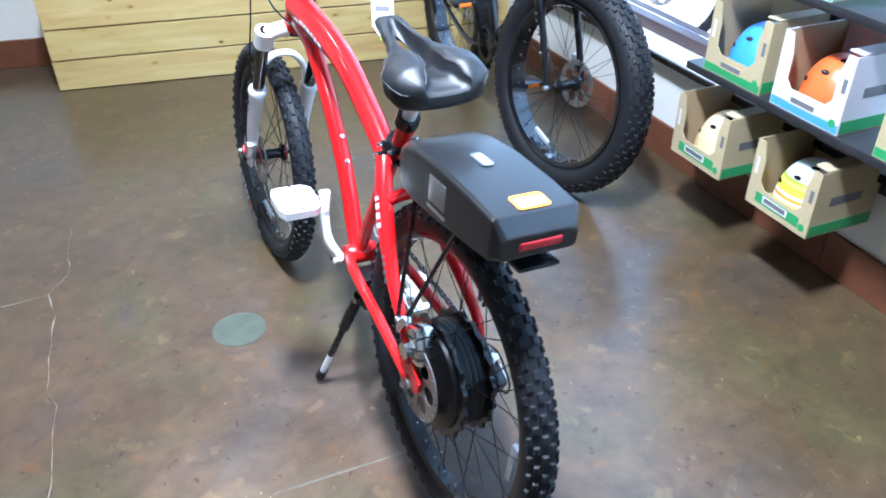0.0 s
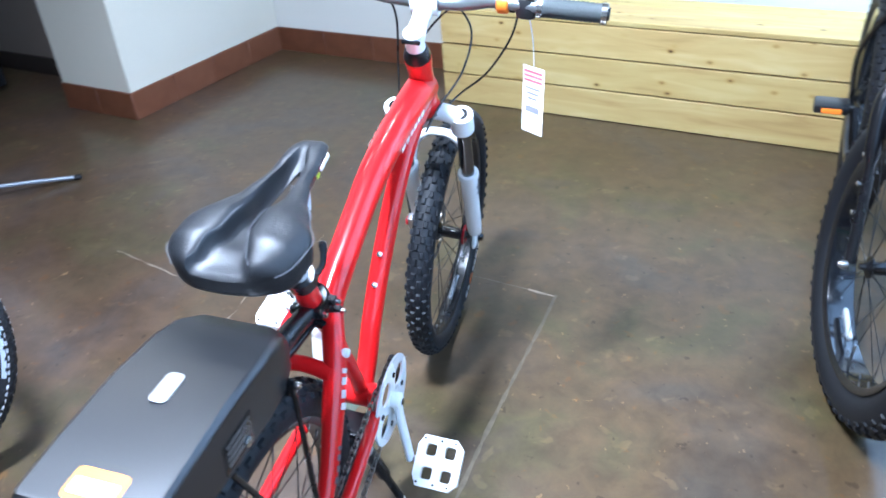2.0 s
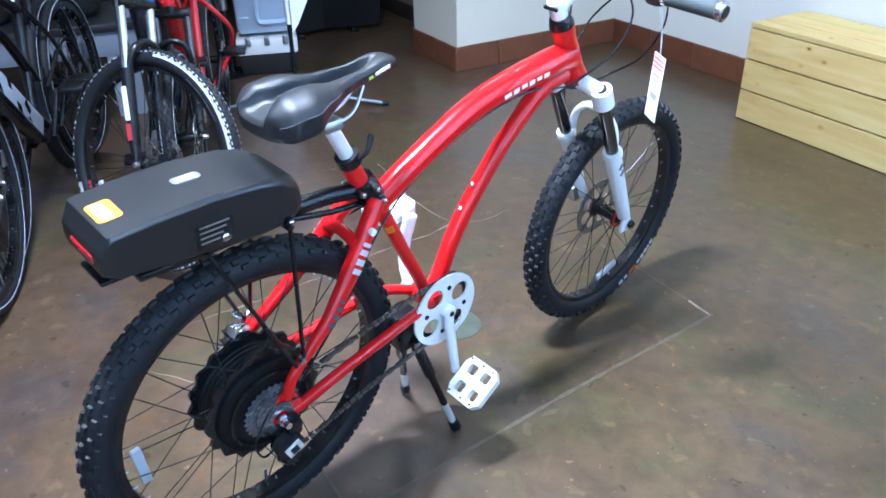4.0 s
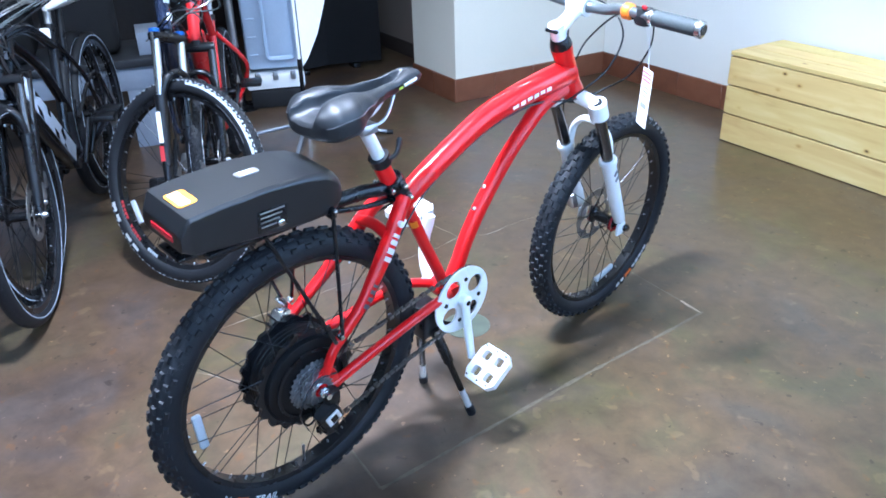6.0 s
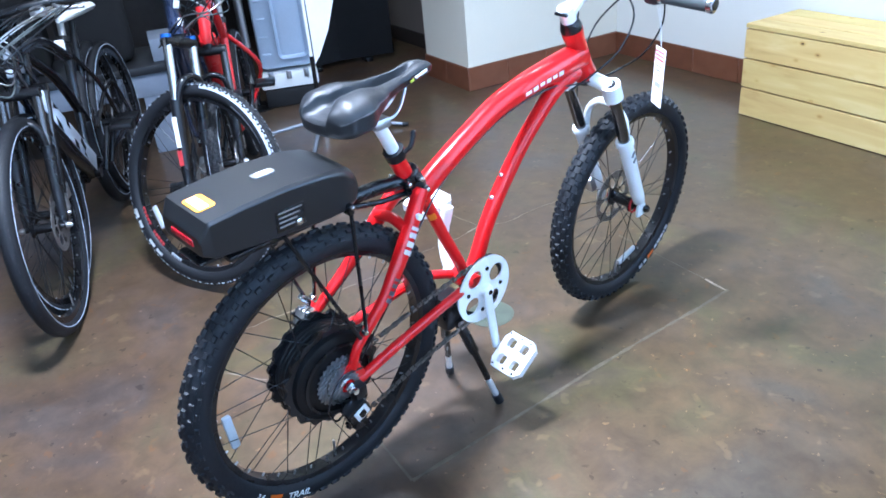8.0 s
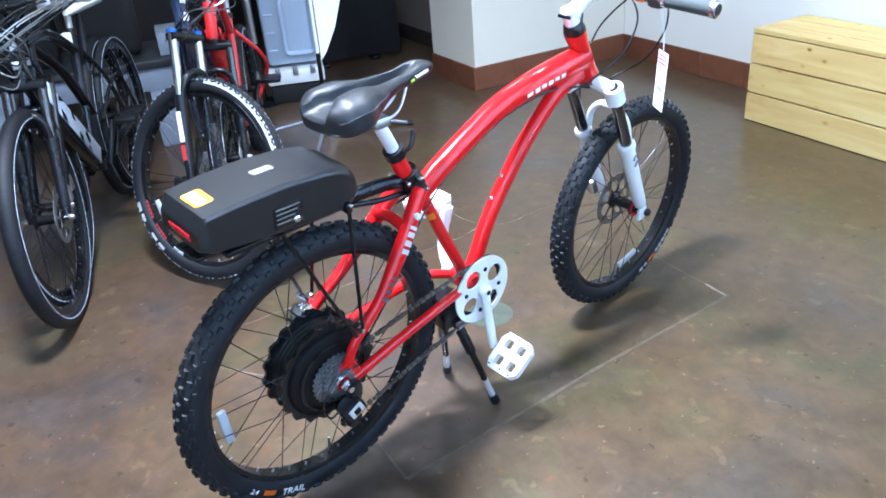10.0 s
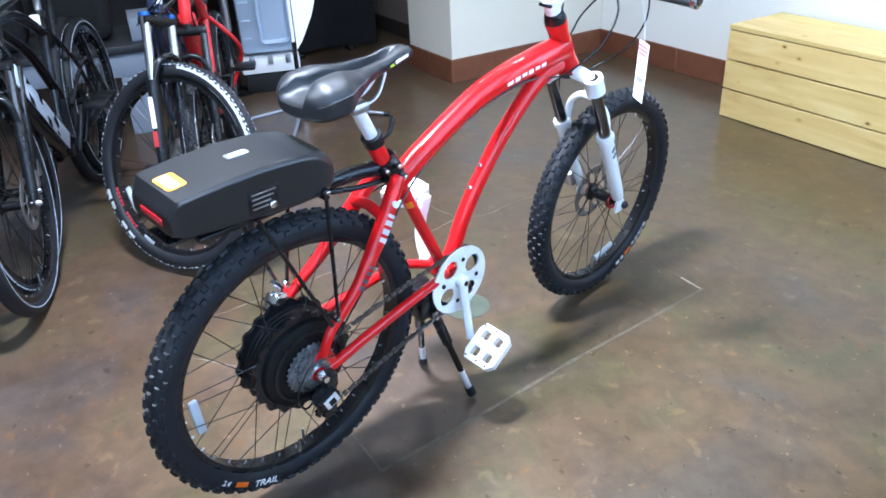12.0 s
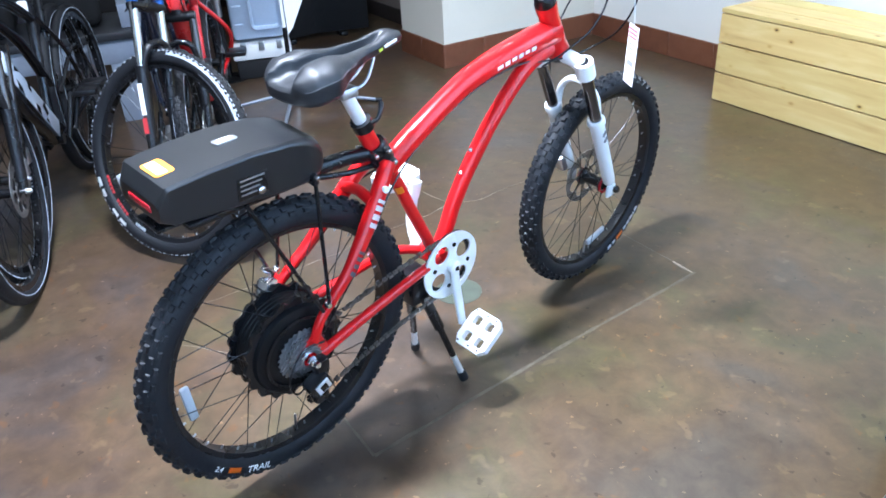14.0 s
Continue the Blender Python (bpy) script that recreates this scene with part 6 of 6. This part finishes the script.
def helmet(s, d, z, m, label, vent_mat):
    hm = thing("helmet", RACK_M @ Matrix.Translation((s, d, z)) @ pose(0, 0, 0, -6, 0, 25), label, "helmet", "boxed helmets")
    sh = part("shell", helmet_shell(), m, hm)
    for q, a in ((-62, 30), (-112, 42), (-85, 66), (-150, 24)):
        q, a = radians(q), radians(a)
        p = Vector((0.096 * math.cos(a) ** 0.85 * math.cos(q), 0.102 * math.cos(a) ** 0.85 * math.sin(q), 0.122 * math.sin(a)))
        nrm = Vector((p.x / 0.096 ** 2, p.y / 0.102 ** 2, p.z / 0.122 ** 2)).normalized()
        rot = nrm.to_track_quat("X", "Z").to_matrix().to_4x4()
        part("vent", lathe([(0.0085, -0.003), (0.0085, 0.0012), (0.006, 0.0004)], 12), vent_mat, sh, at=Matrix.Translation(p) @ rot @ Matrix.Diagonal((1, 1.4, 0.7, 1)))
    part("rim_trim", tube([(0.098 * math.cos(q), 0.104 * math.sin(q), -0.022) for q in [2 * math.pi * k / 28 for k in range(29)]], 0.004, 6), BLACK, hm)
    return hm


def striped(name, stops, freq):
    m, nt, p = nodes_of(name)
    tc = nt.nodes.new("ShaderNodeTexCoord")
    sep = nt.nodes.new("ShaderNodeSeparateXYZ")
    nt.links.new(tc.outputs["Object"], sep.inputs[0])
    mul = nt.nodes.new("ShaderNodeMath")
    mul.operation = "MULTIPLY"
    nt.links.new(sep.outputs[2], mul.inputs[0])
    mul.inputs[1].default_value = freq
    r = ramp(nt, mul.outputs[0], stops)
    nt.nodes[-1].color_ramp.interpolation = "CONSTANT"
    nt.links.new(r, p.inputs["Base Color"])
    p.inputs["Roughness"].default_value = 0.4
    return m


STRIPES = striped("striped_helmet_paint", [(0.0, (0.75, 0.82, 0.05)), (0.08, (0.80, 0.80, 0.78)), (0.16, (0.86, 0.32, 0.03)), (0.25, (0.80, 0.80, 0.78)), (0.33, (0.82, 0.74, 0.04)), (0.44, (0.45, 0.70, 0.03)),
                                           (0.52, (0.85, 0.82, 0.10)), (0.62, (0.30, 0.42, 0.03)), (0.70, (0.62, 0.72, 0.78))], 9.5)
BLUEHELM = mat("blue_helmet_paint", (0.07, 0.28, 0.72), 0.35, 0, 0.08)
ORANGEHELM = mat("orange_helmet_paint", (0.90, 0.13, 0.025), 0.38, 0, 0.06)
CREAMHELM = mat("cream_helmet_paint", (0.74, 0.56, 0.30), 0.38, 0, 0.12, 60, 0.02, 0, 18)
GREENHELM = mat("green_helmet_paint", (0.20, 0.55, 0.16), 0.38, 0, 0.08)
BW = 0.232
carton(0.0, 0.0, 0.2362, BW, 0.222, 0.195, CARD, GREENINK, CARDIN, "tan helmet box with green print, open front", True)
carton(0.35, 0.0, 0.2362, BW, 0.222, 0.195, CARD, GREENINK, CARDIN, "tan helmet box with green print, open front", True)
carton(0.062, 0.016, 0.5302, BW, 0.212, 0.2, CARD, GREENINK, CARDIN, "tan helmet box with a green foot band, open front", False)
carton(0.338, 0.016, 0.5302, BW, 0.212, 0.2, CARDWHITE, BLUEINK, CARDIN, "white helmet box with a blue foot band, open front", False)
carton(0.22, 0.016, 0.8272, BW, 0.212, 0.2, CARDWHITE, GREENINK, CARDIN, "white helmet box with a green foot band", False)
carton(0.68, 0.016, 0.5302, BW, 0.212, 0.2, CARD, GREENINK, CARDIN, "tan helmet box with a green foot band, open front", False)
HZ = 0.031
helmet(0.116, 0.114, 0.2362 + HZ, CREAMHELM, "cream bicycle helmet in its box", BLACK)
helmet(0.466, 0.114, 0.2362 + HZ, STRIPES, "bicycle helmet with yellow, green and orange stripes", BLACK)
helmet(0.178, 0.122, 0.5302 + HZ, BLUEHELM, "bright blue bicycle helmet in its box", BLACK)
helmet(0.454, 0.122, 0.5302 + HZ, ORANGEHELM, "bright orange bicycle helmet in its box", BLACK)
helmet(0.336, 0.122, 0.8272 + HZ, GREENHELM, "green bicycle helmet in its box", BLACK)

# ---- back of the shop ----
# feather flag on a tripod foot
TRIPOD = mat("grey_tripod_metal", (0.22, 0.24, 0.28), 0.45, 0.5, 0.12)
rs = thing("flag_stand", pose(-2.36, 0.98, 0), "white feather flag on a black pole with a silver tripod", "flag stand")
part("pole", rod((0, 0, 0.03), (0, 0, 0.40), 0.011, 14), BLACK, rs)
part("upper_pole", rod((0, 0, 0.40), (0, 0, 2.3), 0.009, 14), PAPER, rs)
part("collar", tube([(0, 0, 0.02), (0, 0, 0.11)], 0.024, 14), CHROME, rs)
for ex, ey in ((0.24, 0.36), (-0.10, -0.50), (0.34, -0.20)):
    leg = part("leg", tube([(0, 0, 0.07), (ex * 0.5, ey * 0.5, 0.045), (ex, ey, 0.012)], 0.009, 10), TRIPOD, rs)
    part("rubber_foot", rod((ex * 0.97, ey * 0.97, 0.012), (ex * 1.04, ey * 1.04, 0.011), 0.0115, 10), RUBBER, leg)
flag_out = [(0.0, 0.36), (0.03, 0.40), (0.09, 0.52), (0.135, 0.66), (0.17, 0.82), (0.21, 1.1), (0.23, 1.5), (0.19, 1.9), (0.10, 2.15), (0.0, 2.25)]
fl_m = Matrix.Translation((0.012, 0.010, 0)) @ pose(0, 0, 0, 0, 0, 68) @ Matrix(((1, 0, 0, 0), (0, 0, 1, 0), (0, 1, 0, 0), (0, 0, 0, 1)))
part("flag", plate(flag_out, [], 0.0015, fl_m), PAPER, rs, "white fabric flag with a curved edge")

# silver case on a black block that stands for the shadow beneath it
cs = thing("storage_case", pose(-3.03, 1.07, 0, 0, 0, 72), "silver-blue moulded plastic case with white latched base, on a black block for shade", "storage case")
part("trolley", block((0.30, 0.22, 0.104), (0, 0, 0.052), 0.01), NEARBLACK, cs)
base = part("case_base", block((0.33, 0.22, 0.085), (0, 0, 0.150), 0.012), WHITE, cs, "white latched base")
lid = part("case_shell", block((0.30, 0.16, 0.86), (0, 0.01, 0.64), 0.03), SILVERPLASTIC, cs)
part("raised_panel", block((0.17, 0.012, 0.70), (0.045, -0.071, 0.62), 0.035, seg=4), SILVERPLASTIC, lid)
for k in range(7):
    part("rib", block((0.05, 0.008, 0.012), (-0.105, -0.072, 0.30 + 0.1 * k), 0.003), SILVERPLASTIC, lid)
for x in (-0.10, 0, 0.10):
    part("latch", block((0.03, 0.016, 0.05), (x, -0.113, 0.185), 0.004), ALLOY, base)
# black sheet added for the dark of the passage, and a slim post beside the case
sheet = thing("folding_screen", pose(-3.52, 1.62, 0, 0, 0, 86), "tall black sheet standing in for the dark of the passage", "screen")
for k, a in enumerate((12, -12)):
    part("screen_panel", block((0.37, 0.025, 1.8), (-0.18 + 0.36 * k, 0, 0.93), 0.006, rot=Euler((0, 0, radians(a))).to_matrix()), NEARBLACK, sheet)
    part("screen_foot", block((0.05, 0.10, 0.03), (-0.18 + 0.36 * k, 0, 0.015), 0.006), BLACK, sheet)
post = thing("display_post", pose(-3.05, 0.86, 0), "slim grey and black display post on a round foot", "post")
part("foot", lathe([(0.11, 0.0), (0.11, 0.006), (0.03, 0.014)], 28), BLACK, post, at=pose(0, 0, 0, 0, -90, 0))
part("lower_pole", rod((0, 0, 0.01), (0, 0, 0.35), 0.020, 14), BLACK, post)
part("upper_pole", rod((0, 0, 0.35), (0, 0, 1.6), 0.024, 14), ALLOY, post)

# black display table with grey panels behind the parked bicycles
tb = thing("display_table", pose(-2.95, 0.0, 0, 0, 0, 80), "black-topped display table with grey laminate legs", "table")
part("tabletop", block((1.6, 0.5, 0.04), (-0.35, 0, 0.43), 0.006), SHELFBLACK, tb)
part("apron", block((1.5, 0.02, 0.11), (-0.35, -0.22, 0.352), 0.003), GREYPANEL, tb)
for x in (0.30, -0.45, -1.05):
    part("leg_panel", block((0.13, 0.05, 0.405), (x, -0.20, 0.2025), 0.004), GREYPANEL, tb)
for x, w, hh, dd in ((-0.78, 0.40, 0.42, 0.3), (-0.34, 0.40, 0.36, 0.32), (0.08, 0.34, 0.50, 0.3)):
    solid("black_bag", block((w, dd, hh), (0, 0, hh / 2), 0.06, seg=3), NEARBLACK, "black fabric bag set on the display table", "bag", "bags on the table", at=tb.matrix_world @ Matrix.Translation((x, 0.02, 0.4505)))

solid("grey_carton", block((0.11, 0.24, 0.11), (0, 0, 0.055), 0.004), GREYPANEL, "plain grey carton set on the display table", "box", at=tb.matrix_world @ Matrix.Translation((0.38, -0.06, 0.4505)))

# bicycles parked outside the windows
# their blue puts the tint of the skylight into the paint
for k, (ox, oy, ang) in enumerate(((2.9, 2.2, 60), (3.1, 0.7, 75))):
    plain_bicycle("street_bicycle", pose(ox, oy, -0.15, 0, 0, ang), "bicycle parked outside the shop window, coloured blue for the skylight", mat("skylight_blue_paint", (0.30, 0.42, 0.62), 0.35, 0, 0.1), R=0.35, sr=0.02, steps=40, spokes=20,
                  group="bicycles outside")

# ceiling light fittings over the lamps
for lx, ly, watts, length in LAMPS:
    fit_ob = thing("ceiling_light", pose(lx, ly, CEIL - 0.001), "white fluorescent strip light, unseen on the ceiling", "ceiling light", "ceiling lights")
    half_w, half_l = STRIP_W / 2 + 0.03, length / 2 + 0.03
    for sd in (1, -1):
        part("frame", block((2 * half_w + 0.03, 0.03, 0.02), (0, sd * (half_l + 0.0005), -0.012), 0.003), WHITE, fit_ob)
        part("frame", block((0.03, 2 * half_l - 0.032, 0.02), (sd * half_w, 0, -0.012), 0.003), WHITE, fit_ob)
    part("diffuser", block((2 * half_w - 0.032, 2 * half_l - 0.032, 0.006), (0, 0, -0.006), 0.001), PAPER, fit_ob, "frosted white diffuser panel")
